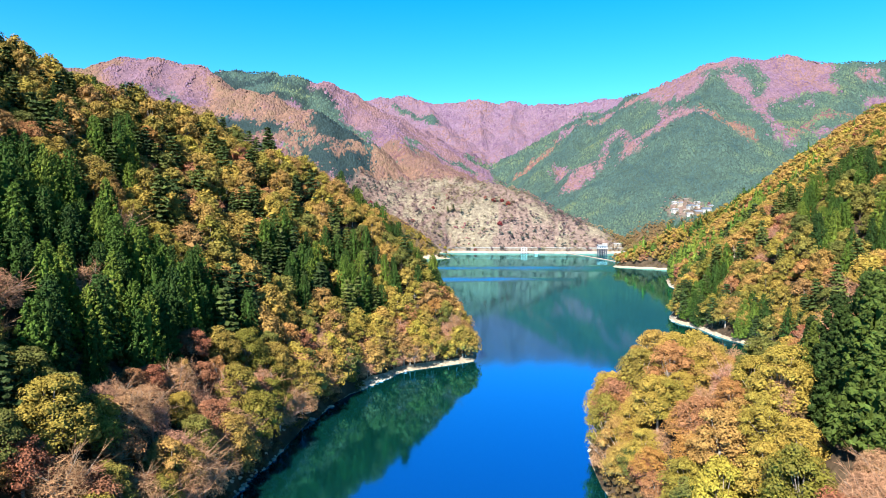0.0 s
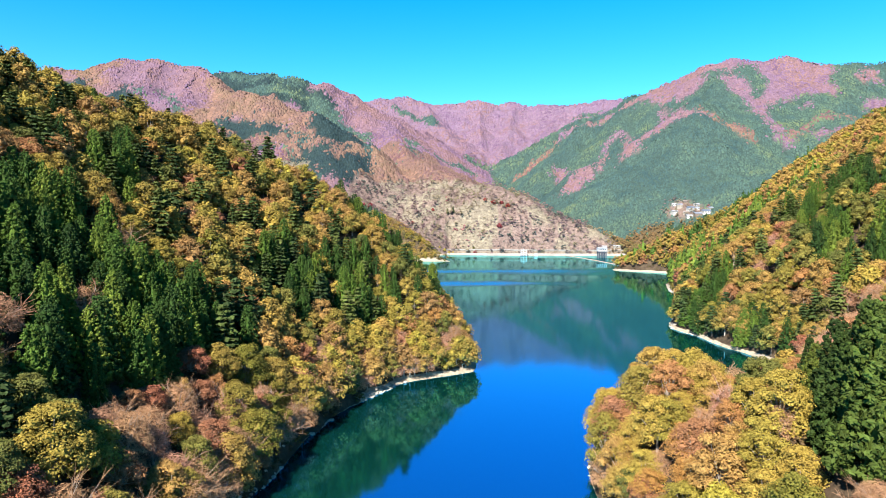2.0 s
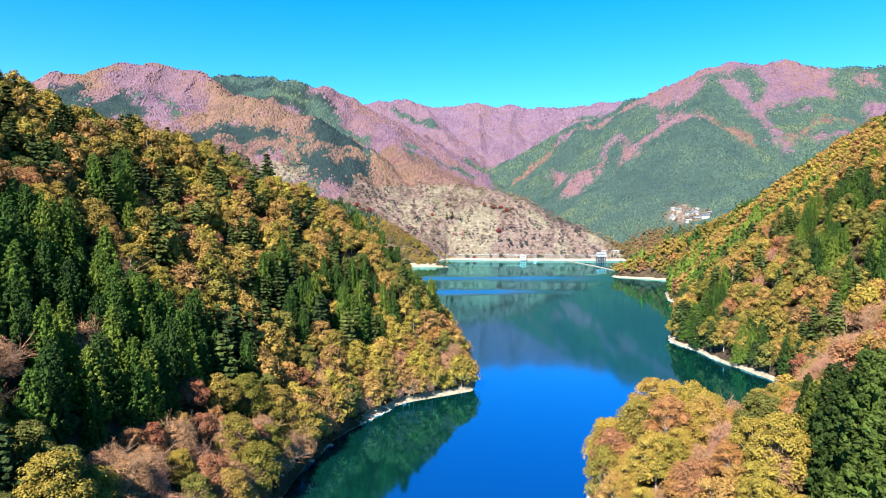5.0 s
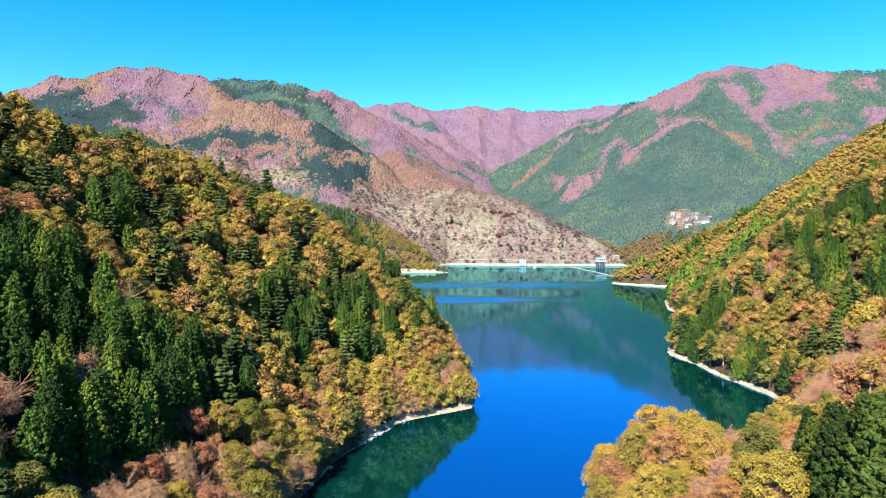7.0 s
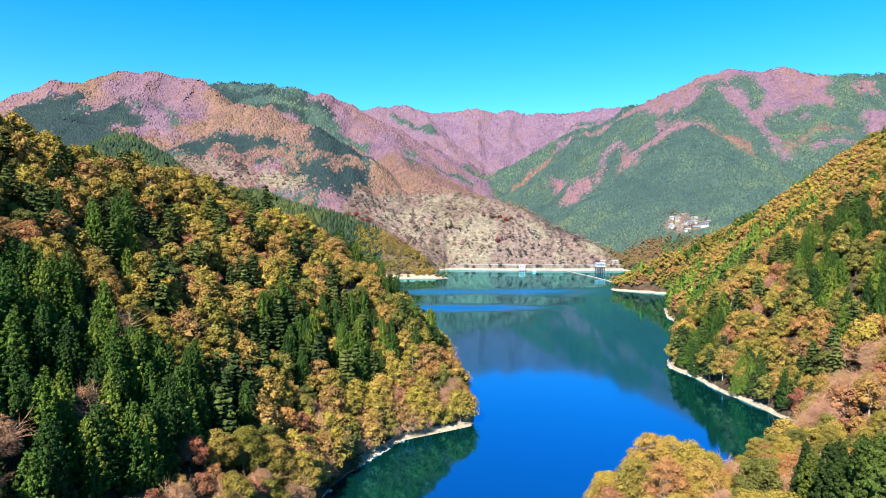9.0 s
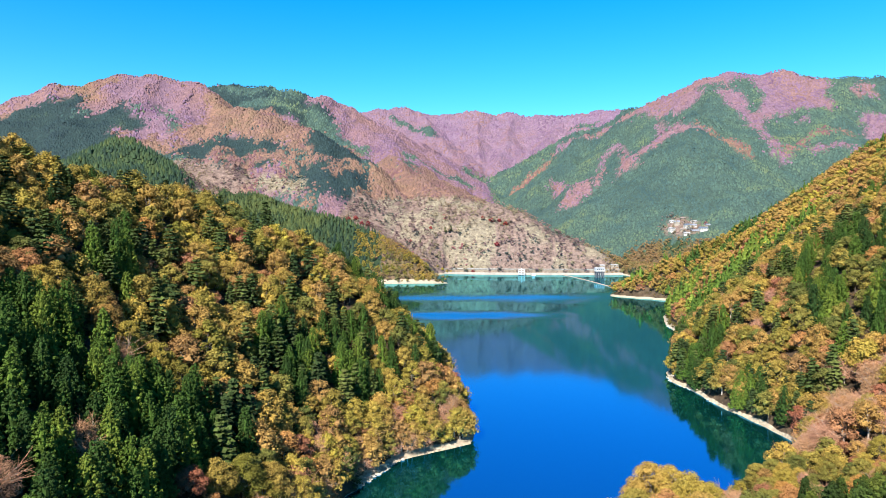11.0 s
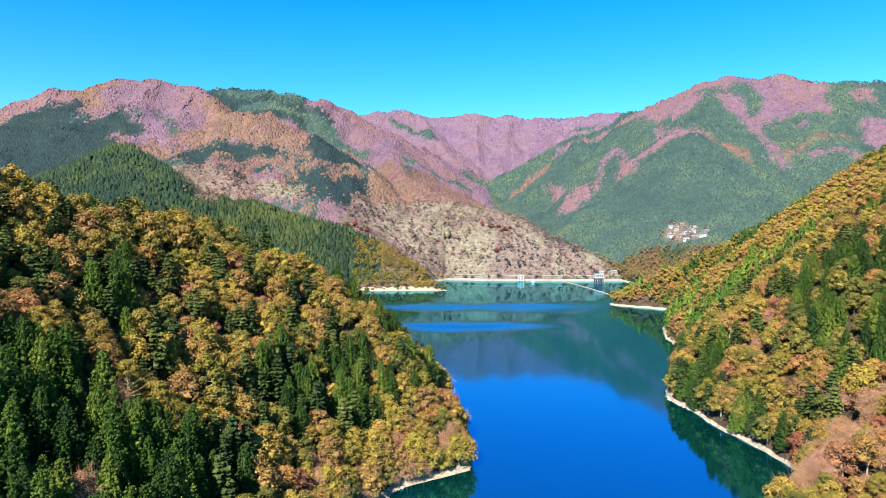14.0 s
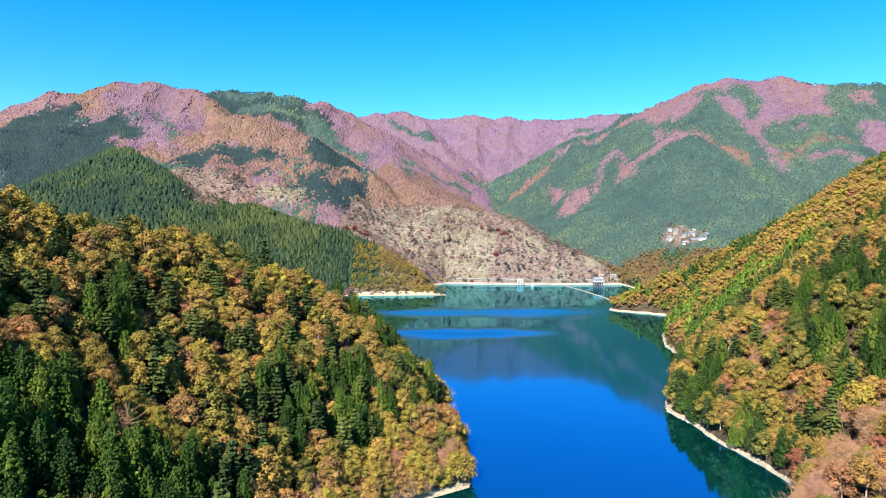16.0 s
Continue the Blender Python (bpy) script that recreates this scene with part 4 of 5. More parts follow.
def near_kind(x, y, z, s, n, m, r):
    """Which tree grows at a place near the lake's near end."""
    if x < 20:
        dark = (-125 < x < -57) and 98 < y < 168 and s > 17 + 7 * n and y < 172 + (x + 60) * 0.5
        if dark:
            return "cedar_tree" if r < 0.93 else "bare_tree"
        if -66 < x < -10 and 232 < y < 300 and s > 22 and m > 0.45:
            return "cedar_tree" if r < 0.52 else ("pine_tree" if r < 0.72 else "oak_tree")
        if s < 19 and y < 150:
            return "bare_tree" if r < 0.44 else ("maple_tree" if r < 0.64 else ("oak_tree" if r < 0.9 else "green_tree"))
        if s < 16:
            return "maple_tree" if r < 0.20 else ("oak_tree" if r < 0.66 else ("bare_tree" if r < 0.86 else "green_tree"))
        if z > 84 and x < -108:
            return "pine_tree" if r < 0.34 else ("cedar_tree" if r < 0.42 else ("oak_tree" if r < 0.86 else "green_tree"))
        if z > 78:
            return "pine_tree" if r < 0.24 else ("oak_tree" if r < 0.80 else ("maple_tree" if r < 0.88 else "green_tree"))
        if m > 0.57:
            return "cedar_tree" if r < 0.6 else "pine_tree"
        return "oak_tree" if r < 0.58 else ("maple_tree" if r < 0.68 else ("pine_tree" if r < 0.86 else "green_tree"))
    if y < 185 and x < 120:
        if x > 0.56 * y + 2 and y < 80:
            return "maple_tree" if r < 0.3 else "bare_tree"
        if math.hypot(x - 45, y - 112) < 8.5:
            return "maple_tree" if r < 0.75 else "bare_tree"
        if math.hypot(x - 57, y - 122) < 6:
            return "bare_tree"
        if y < 103 and x < 48:
            return "green_tree" if r < 0.3 else "oak_tree"
        if math.hypot(x - 66, y - 154) < 12:
            return "bare_tree" if r < 0.6 else "maple_tree"
        if math.hypot(x - 98, y - 186) < 16:
            return "green_tree"
        if x > 0.56 * y + 3 and y < 136 and x < 104:
            return "great_cedar_tree"
        if x > 62 and y < 150:
            return "green_tree" if r < 0.3 else ("bare_tree" if r < 0.7 else "maple_tree")
        return "oak_tree" if r < 0.62 else ("maple_tree" if r < 0.72 else ("bare_tree" if r < 0.80 else "green_tree"))
    if y < 238 and z < 42:
        return "bare_tree" if r < 0.6 else ("maple_tree" if r < 0.85 else "oak_tree")
    if ((x - 208) / 46) ** 2 + ((y - 285) / 44) ** 2 < 0.6 + 0.8 * m or ((x - 245) / 40) ** 2 + ((y - 452 - 0.4 * (x - 245)) / 16) ** 2 < 1:
        return "green_tree" if r < 0.40 else ("cedar_tree" if r < 0.92 else "maple_tree")
    if m > 0.64:
        return "pine_tree" if r < 0.5 else "cedar_tree"
    if n > 0.62:
        return "pine_tree" if r < 0.5 else "oak_tree"
    return "oak_tree" if r < 0.60 else ("maple_tree" if r < 0.72 else ("green_tree" if r < 0.86 else ("pine_tree" if r < 0.95 else "bare_tree")))


SIZES = {"great_cedar_tree": (0.82, 1.1), "cedar_tree": (0.75, 1.12), "pine_tree": (0.75, 1.35), "oak_tree": (0.62, 1.3), "maple_tree": (0.62, 1.2), "beech_tree": (0.65, 1.3),
         "green_tree": (0.8, 1.2), "bare_tree": (0.85, 1.3)}
LEFT_OVER = []


def margin(x, y):
    """How near to the water the trees stand."""
    if y > 420:
        return 5.0
    if x > 95:
        return 1.8
    return 2.6 if x < 25 and y > 205 else 1.5


def wood(x0, x1, y0, y1, step, seed, keep, single=True):
    rng = np.random.RandomState(seed + 1)
    x, y, z, s = scatter(x0, x1, y0, y1, step, seed)
    n, m = fbm(x, y, 45, 3, 41), fbm(x, y, 28, 3, 42)
    for i in range(len(x)):
        r = rng.rand()
        if s[i] < margin(x[i], y[i]) or not keep(x[i], y[i], z[i], s[i]):
            continue
        kind = near_kind(x[i], y[i], z[i], s[i], n[i], m[i], r)
        if kind == "oak_tree" and rng.rand() < (0.15 if x[i] > 20 and y[i] < 185 else 0.25 + 0.6 * n[i]):
            kind = "beech_tree"
        lo, hi = SIZES[kind]
        size = rng.uniform(lo, hi)
        if x[i] > 20 and y[i] < 185 and kind != "great_cedar_tree":
            size = rng.uniform(0.62, 1.28) * (0.6 if x[i] > 62 and y[i] > 138 else (1.15 if y[i] > 128 else 0.95))
        elif x[i] > 100:
            size *= 1.12
        elif kind == "great_cedar_tree" and rng.rand() < 0.35:
            continue
        if z[i] > 84 and kind in ("pine_tree", "cedar_tree"):
            size *= 0.78
        if kind == "great_cedar_tree":
            size *= min(1.12, max(0.5, 0.55 + (x[i] - 0.56 * y[i] - 3) / 26))
            size = min(size, max(0.3, (min(78 - 0.28 * y[i], 90 - 0.435 * y[i]) - z[i]) / 26))
        if single and COUNT[kind] < 310:
            plant(kind, x[i], y[i], z[i] - 0.3, size, rng)
        else:
            LEFT_OVER.append((kind, x[i], y[i], z[i] - 0.3, size))


# promontory first, then the left hill from its foot, then the right hill's near flank
wood(28, 122, 50, 185, 5.5, 61, lambda x, y, z, s: x < 4 + 0.72 * y)
wood(-190, 16, 70, 300, 5.3, 62, lambda x, y, z, s: x > -0.74 * y - 10 and y < 334 + 0.6 * x)
wood(-64, -22, 66, 208, 4.0, 67, lambda x, y, z, s: s < 7)
wood(28, 60, 60, 178, 4.2, 68, lambda x, y, z, s: s < 6)
wood(-36, 14, 203, 262, 4.2, 66, lambda x, y, z, s: s < 13)
wood(105, 230, 190, 500, 4.6, 69, lambda x, y, z, s: s < 9)
wood(110, 330, 185, 420, 6.4, 63, lambda x, y, z, s: x < 0.73 * y + 6)
wood(-70, 5, 296, 380, 6.0, 64, lambda x, y, z, s: x > -50)
wood(120, 480, 420, 860, 5.7, 65, lambda x, y, z, s: x < 0.74 * y + 6 and z < 190, False)

# low-cost forms of the same kinds for the joined woods
LOW = {}
for nm, maker, mat in (("cedar_tree", lambda r: cedar(r, 20, 3.0, 40, 2.0), J_CEDAR), ("pine_tree", lambda r: cedar(r, 13, 3.4, 32, 2.2, 0.2), J_CEDAR),
                       ("oak_tree", lambda r: broadleaf(r, 11, 4.6, 10, 24, 0.66, 1.0, 0.72, 0.85), J_OAK), ("maple_tree", lambda r: broadleaf(r, 10, 4.4, 10, 24, 0.62, 1.0, 0.72, 0.85), J_MAPLE),
                       ("beech_tree", lambda r: broadleaf(r, 12, 4.8, 10, 24, 0.66, 1.0, 0.72, 0.85), J_BEECH), ("green_tree", lambda r: broadleaf(r, 11, 4.2, 10, 24, 0.62, 1.0, 0.72, 0.85), J_GREEN), ("bare_tree", lambda r: broadleaf(r, 9, 4.0, 6, 15, 0.9), J_MAPLE)):
    LOW[nm] = ([maker(np.random.RandomState(300 + i))[1].arrays() for i in range(3)], mat)


def joined(name, label, shapes, x, y, z, size, mat, seed, stretch=None, smooth=False, slope=None):
    """Many plants of one kind as one mesh, each turned, scaled and toned by itself."""
    rng = np.random.RandomState(seed)
    co, tri, tone, base = [], [], [], 0
    pick = rng.randint(len(shapes), size=len(x))
    for v, (sc, st) in enumerate(shapes):
        w = np.where(pick == v)[0]
        if not len(w):
            continue
        a = rng.uniform(0, 6.283, len(w))
        c, s = np.cos(a)[:, None], np.sin(a)[:, None]
        k = size[w][:, None]
        h = k * (stretch[w][:, None] if stretch is not None else 1.0)
        dx, dy = (sc[None, :, 0] * c - sc[None, :, 1] * s) * k, (sc[None, :, 0] * s + sc[None, :, 1] * c) * k
        px, py = dx + x[w][:, None], dy + y[w][:, None]
        pz = sc[None, :, 2] * h + z[w][:, None]
        if slope is not None:
            pz = pz + dx * slope[0][w][:, None] + dy * slope[1][w][:, None]
        co.append(np.stack([px, py, pz], 2).reshape(-1, 3))
        tri.append((st[None] + (np.arange(len(w)) * len(sc))[:, None, None] + base).reshape(-1, 3))
        drift = 0.5 + 1.2 * (fbm(x[w], y[w], 36, 3, 77) - 0.5) + 0.9 * (fbm(x[w], y[w], 170, 2, 78) - 0.5) + rng.normal(size=len(w)) * np.where(y[w] > 1240, 0.09, 0.17)
        tone.append(np.repeat(np.clip(drift, 0, 1), len(sc)))
        base += len(w) * len(sc)
    if not co:
        return None
    me = quick_mesh(name, np.concatenate(co), np.concatenate(tri), smooth)
    me.attributes.new("tone", "FLOAT", "POINT").data.foreach_set("value", np.concatenate(tone).astype(np.float32))
    me.materials.append(mat)
    return tagged(new(name, me), label, "woodland", kind="stuff")


WOODS = {"great_cedar_tree": "very tall cedars", "cedar_tree": "dense wood of dark green cedars on the slope", "pine_tree": "dark green firs scattered over the slope",
         "oak_tree": "wood of ochre and yellow autumn oaks on the slope", "maple_tree": "rusty brown autumn wood on the slope", "beech_tree": "wood of copper and ochre beeches on the slope",
         "green_tree": "light green broadleaf wood on the slope", "bare_tree": "leafless brown wood on the slope"}
for i, kind in enumerate(WOODS):
    rows = [q for q in LEFT_OVER if q[0] == kind]
    if rows:
        q = np.array([r[1:] for r in rows])
        joined(kind.split("_")[0] + "_wood", WOODS[kind], LOW[kind][0], q[:, 0], q[:, 1], q[:, 2], q[:, 3], LOW[kind][1], 500 + i)


def point_wood(x0, x1, y0, y1, step, seed):
    x, y, z, s = scatter(x0, x1, y0, y1, step, seed)
    w = (s > 16) | ((s > 7) & (x > -42) & (x < -8))
    size = np.random.RandomState(seed).uniform(0.6, 1.1, w.sum())
    for kind, part_of in (("oak_tree", 0), ("beech_tree", 1)):
        q = np.where(w)[0][part_of::2]
        joined(kind.split("_")[0] + "_wood", "ochre autumn trees behind a gravel point", LOW[kind][0], x[q], y[q], z[q] - 0.3, size[part_of::2], LOW[kind][1], seed + part_of)


point_wood(-140, 10, 980, 1056, 6.0, 610)


def brush(x0, x1, y0, y1, step, seed, keep):
    """Low brush that fills the gaps between trees."""
    x, y, z, s = scatter(x0, x1, y0, y1, step, seed)
    w = np.array([keep(*q) for q in zip(x, y, z, s)])
    size = np.random.RandomState(seed).uniform(0.22, 0.45, w.sum())
    joined("undergrowth", "brown and olive undergrowth between the trees", BRUSHES, x[w], y[w], z[w] - 0.2, size, J_BRUSH, seed)


BRUSHES = [broadleaf(np.random.RandomState(330 + i), 7, 5.0, 3, 14, 1.3)[1].arrays() for i in range(3)]
brush(28, 122, 50, 185, 4.0, 81, lambda x, y, z, s: s > 0.8 and x < 4 + 0.72 * y)
brush(-150, 16, 70, 290, 4.2, 82, lambda x, y, z, s: (s > 0.8 if y < 205 else s > 3.5) and s < 45 and x > -0.74 * y - 6)
brush(-66, -18, 66, 210, 2.3, 85, lambda x, y, z, s: 0.4 < s < 7)
brush(-22, 15, 205, 262, 2.8, 86, lambda x, y, z, s: 4.2 < s < 9)
brush(28, 60, 50, 175, 2.3, 87, lambda x, y, z, s: 0.4 < s < 7)
brush(105, 230, 190, 600, 2.9, 88, lambda x, y, z, s: 2.6 < s < 9)
brush(110, 300, 185, 480, 4.6, 83, lambda x, y, z, s: s > 3 and s < 60 and x < 0.73 * y + 6)
brush(200, 345, 600, 880, 4.6, 84, lambda x, y, z, s: s > 4.5)


def shore_rocks(x0, x1, y0, y1, step, seed):
    x, y, z, s = scatter(x0, x1, y0, y1, step, seed)
    rng = np.random.RandomState(seed)
    w = (s > -0.6) & (s < 2.2) & (fbm(x, y, 18, 2, 71) > 0.5)
    shapes = []
    for i in range(5):
        q = Soup()
        q.blob((0, 0, 0.1), (1, 0.8, 0.6), np.random.RandomState(400 + i), 0.3)
        shapes.append(q.arrays())
    ob = joined("shore_rocks", "pale boulders scattered along the waterline", shapes, x[w], y[w], np.maximum(z[w], -0.1), rng.uniform(0.25, 1.0, w.sum()) ** 1.5, M_ROCK, seed)
    tagged(ob, category="rocks")


shore_rocks(-66, 20, 66, 280, 1.1, 95)
shore_rocks(28, 60, 50, 180, 1.1, 96)
shore_rocks(100, 205, 200, 580, 1.6, 97)


def cone_shape(rng, sides=5):
    a = np.arange(sides) * 2 * np.pi / sides + rng.uniform(-0.3, 0.3, sides)
    r = rng.uniform(0.75, 1.2, sides)
    co = [(math.cos(t) * k * 0.42, math.sin(t) * k * 0.42, -0.1) for t, k in zip(a, r)] + [(rng.uniform(-0.03, 0.03), rng.uniform(-0.03, 0.03), 1.0)]
    return np.array(co), np.array([(i, (i + 1) % sides, sides) for i in range(sides)])


def dome_shape(rng, sides=5):
    a = np.arange(sides) * 2 * np.pi / sides + rng.uniform(-0.3, 0.3, sides)
    co = [(math.cos(t) * 0.5 * k, math.sin(t) * 0.5 * k, -0.15) for t, k in zip(a, rng.uniform(0.8, 1.2, sides))]
    co += [(math.cos(t + 0.5) * 0.42 * k, math.sin(t + 0.5) * 0.42 * k, 0.24) for t, k in zip(a, rng.uniform(0.6, 1.2, sides))]
    co += [(rng.uniform(-0.1, 0.1), rng.uniform(-0.1, 0.1), 0.42)]
    tri = []
    for i in range(sides):
        j = (i + 1) % sides
        tri += [(i, j, sides + i), (j, sides + j, sides + i), (sides + i, sides + j, 2 * sides)]
    return np.array(co), np.array(tri)


CONES = [cone_shape(np.random.RandomState(i)) for i in range(6)]
DOMES = [dome_shape(np.random.RandomState(i)) for i in range(6)]


BUSHES = [dome_shape(np.random.RandomState(20 + i)) for i in range(4)]
BUSHES = [(co * (1, 1, 1.6), tri) for co, tri in BUSHES]


CLUMPS = [broadleaf(np.random.RandomState(360 + i), 1.0, 0.62, 3, 16, 0.17)[1].arrays() for i in range(4)]


FIRS = [(co * 0.1, tri) for co, tri in (cedar(np.random.RandomState(380 + i), 10, 2.5, 11, 1.9)[1].arrays() for i in range(4))]


def far_woods(x0, x1, y0, y1, step, seed, close=False):
    x, y, z, s = scatter(x0, x1, y0, y1, step, seed)
    rng = np.random.RandomState(seed + 5)
    facing = height(x, y + 6) - height(x, y - 6) > -3.5
    k = cover(x + rng.normal(size=len(x)) * 10, y + rng.normal(size=len(x)) * 10, z, s)
    ok = facing & (s > 6) & (np.abs(x) < 0.8 * y + 40)
    dense = rng.rand(len(x))
    ok &= np.where(k == GRASS, dense < 0.42, np.where(k == SCRUB, dense < 0.7, np.where((k == BARE) & (y > 1240) & (z > 110), dense < 0.8, True)))
    scale = step / 7.0
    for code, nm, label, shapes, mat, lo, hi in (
            (0, "conifer_wood", "dense far wood of dark green conifers on a mountainside, tinted bluer for haze", CONES, J_HAZEDGREEN, 7, 10.5),
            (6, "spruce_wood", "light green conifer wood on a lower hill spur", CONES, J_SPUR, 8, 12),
            (7, "cedar_forest", "very dark dense cedar forest on a mountain flank, shade included in its colour", CONES, J_DARKWOOD, 7, 10.5),
            (1, "bare_wood", "leafless pinkish brown wood on a mountainside, tinted mauver for haze", DOMES, J_HAZEDBARE, 5, 8),
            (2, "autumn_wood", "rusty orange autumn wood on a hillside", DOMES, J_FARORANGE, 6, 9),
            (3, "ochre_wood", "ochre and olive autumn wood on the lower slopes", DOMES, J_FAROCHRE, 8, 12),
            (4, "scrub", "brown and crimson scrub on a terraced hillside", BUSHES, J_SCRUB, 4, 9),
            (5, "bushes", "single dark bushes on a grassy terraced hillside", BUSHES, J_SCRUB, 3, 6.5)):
        w = ok & (k == code)
        if close and shapes is CONES:
            shapes = FIRS
        if shapes is BUSHES:
            shapes, lo, hi = CLUMPS, 3.2, 12
        if shapes is DOMES and (close or code == OCHRE):
            shapes, lo, hi = CLUMPS, 7, 11
        if w.any():
            q = (lo + (hi - lo) * rng.rand(w.sum()) ** (2.0 if lo == 3.2 else 1.0)) * scale
            low, sunk, slope = None, 0.5, None
            if shapes is CONES:
                low = np.where(y[w] > 1240, 0.56, 1.0)
            if shapes is DOMES:
                q, sunk, low = q * 1.2, 0.06 * q, np.full(len(q), 0.72)
            if shapes is DOMES or shapes is CONES:
                steep = np.where(y[w] > 1240, 0.1, 0.0)
                slope = (steep * (height(x[w] + 5, y[w]) - height(x[w] - 5, y[w])), steep * (height(x[w], y[w] + 5) - height(x[w], y[w] - 5)))
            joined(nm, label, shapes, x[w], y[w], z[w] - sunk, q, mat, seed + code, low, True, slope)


far_woods(-800, -90, 390, 1000, 8.0, 690)
far_woods(-420, 480, 880, 1250, 6.2, 700, True)
far_woods(-1300, -60, 1000, 1850, 6.2, 710)
far_woods(-1000, -60, 1850, 2150, 8.0, 715)
far_woods(-60, 420, 1250, 2150, 6.4, 720)
far_woods(420, 1700, 1100, 2150, 6.0, 730)
far_woods(-1000, 1100, 2150, 2650, 8.5, 740)
far_woods(-520, 1000, 2650, 3400, 11.0, 750)


# ---- things by the far shore ----
def part(name, soup, mat, parent, label=""):
    """Links a soup or a mesh as one part under a thing or a part."""
    me = soup.mesh(name, mat) if isinstance(soup, Soup) else soup
    ob = new(name, me)
    ob.parent = parent
    return tagged(ob, label)


def box(lo, hi, soup=None, taper=0.0):
    """A box with its upper edges drawn in by taper."""
    s = soup or Soup()
    (x0, y0, z0), (x1, y1, z1) = lo, hi
    t = taper
    co = [(x0, y0, z0), (x1, y0, z0), (x1, y1, z0), (x0, y1, z0), (x0 + t, y0 + t, z1), (x1 - t, y0 + t, z1), (x1 - t, y1 - t, z1), (x0 + t, y1 - t, z1)]
    s.add(co, [(0, 2, 1), (0, 3, 2), (4, 5, 6), (4, 6, 7), (0, 1, 5), (0, 5, 4), (1, 2, 6), (1, 6, 5), (2, 3, 7), (2, 7, 6), (3, 0, 4), (3, 4, 7)])
    return s


def gable(w, d, z0, z1, over=0.7, thick=0.3):
    """A pitched roof with eaves, ridge along x."""
    s = Soup()
    x, y = w / 2 + over, d / 2 + over
    drop = (z1 - z0) * over / (d / 2)
    for side in (-1, 1):
        co = [(-x, side * y, z0 - drop), (x, side * y, z0 - drop), (x, 0, z1), (-x, 0, z1)]
        co += [(p, q, r + thick) for p, q, r in co]
        s.add(co, [(0, 1, 2), (0, 2, 3), (4, 6, 5), (4, 7, 6), (0, 5, 1), (0, 4, 5), (1, 6, 2), (1, 5, 6), (0, 3, 7), (0, 7, 4)])
    return s


M_PLASTER = [plain_material("plaster_white", (0.304, 0.3002, 0.2926), 0.8, 0.5, 0.12, 0.1), plain_material("plaster_cream", (0.1976, 0.171, 0.1406), 0.8, 0.5, 0.15, 0.1),
             plain_material("timber_wall", (0.1216, 0.0912, 0.0684), 0.8, 0.5, 0.25, 0.1)]
M_ROOFS = [M_ROOF, plain_material("blue_roof", (0.076, 0.0988, 0.1368), 0.45, 0.6, 0.2, 0.2), plain_material("pale_roof", (0.228, 0.228, 0.2356), 0.5, 0.6, 0.2, 0.2),
           plain_material("brown_roof", (0.1596, 0.1292, 0.114), 0.6, 0.6, 0.2, 0.2)]
M_PANE = bpy.data.materials.new("window_glass")
M_PANE.use_nodes = True
pane_bsdf = M_PANE.node_tree.nodes["Principled BSDF"]
pane_bsdf.inputs["Base Color"].default_value = (0.03, 0.04, 0.05, 1)
pane_bsdf.inputs["Roughness"].default_value = 0.08


def house(x, y, w, d, storeys, turn, wall, roof, label):
    z = float(height(np.array([x]), np.array([y]))[0])
    root = new("house")
    root.matrix_basis = pose(x, y, z, 0, 0, turn)
    h = 2.8 * storeys
    part("wall", box((-w / 2, -d / 2, -4), (w / 2, d / 2, h + 0.2)), M_PLASTER[wall], root)
    ends = Soup()
    for sx in (-1, 1):
        ends.add([(sx * w / 2, -d / 2, h), (sx * w / 2, d / 2, h), (sx * w / 2, 0, h + d * 0.27), (sx * (w / 2 - 0.2), -d / 2, h), (sx * (w / 2 - 0.2), d / 2, h),
                  (sx * (w / 2 - 0.2), 0, h + d * 0.27)], [(0, 1, 2), (3, 5, 4), (0, 2, 5), (0, 5, 3), (1, 4, 5), (1, 5, 2)])
    part("gable", ends, M_PLASTER[wall], root)
    part("roof", gable(w, d, h, h + d * 0.27), M_ROOFS[roof], root)
    n = max(2, int(w // 3.2))
    for st in range(storeys):
        for i in range(n):
            cx = -w / 2 + w * (i + 0.5) / n
            zz = 2.8 * st + 0.9
            if st == 0 and i == n // 2:
                part("door", box((cx - 0.5, -d / 2 - 0.06, 0), (cx + 0.5, -d / 2 + 0.02, 2.05)), M_DARK, root)
                continue
            win = part("window", box((cx - 0.85, -d / 2 - 0.07, zz), (cx + 0.85, -d / 2 + 0.02, zz + 1.3)), M_WHITE, root)
            part("pane", box((cx - 0.75, -d / 2 - 0.09, zz + 0.1), (cx + 0.75, -d / 2 - 0.06, zz + 1.2)), M_PANE, win)
    return tagged(root, label, "house", "houses of the hillside village")


HOUSES = [(500, 1352, 13, 9, 2, 12, 0, 2), (516, 1366, 11, 8, 2, -8, 1, 0), (531, 1344, 15, 9, 2, 5, 0, 1), (548, 1357, 14, 9, 1, -15, 0, 0),
          (562, 1338, 18, 10, 2, 3, 0, 1), (541, 1330, 16, 9, 1, 8, 2, 0), (520, 1340, 10, 8, 1, -20, 1, 3), (556, 1373, 12, 8, 1, 14, 0, 2),
          (535, 1382, 10, 7, 1, -4, 2, 3), (576, 1350, 12, 8, 1, 20, 1, 0), (508, 1378, 9, 7, 1, 0, 0, 2), (522, 1326, 12, 8, 1, -6, 0, 2)]
WALLS, ROOFS = ("white plastered", "cream plastered", "dark timber"), ("grey slate", "blue-grey metal", "pale grey", "brown tiled")
for hx, hy, hw, hd, hs, ht, wa, ro in HOUSES:
    house(hx, hy, hw, hd, hs, ht, wa, ro, f"{WALLS[wa]} village house with a {ROOFS[ro]} roof")


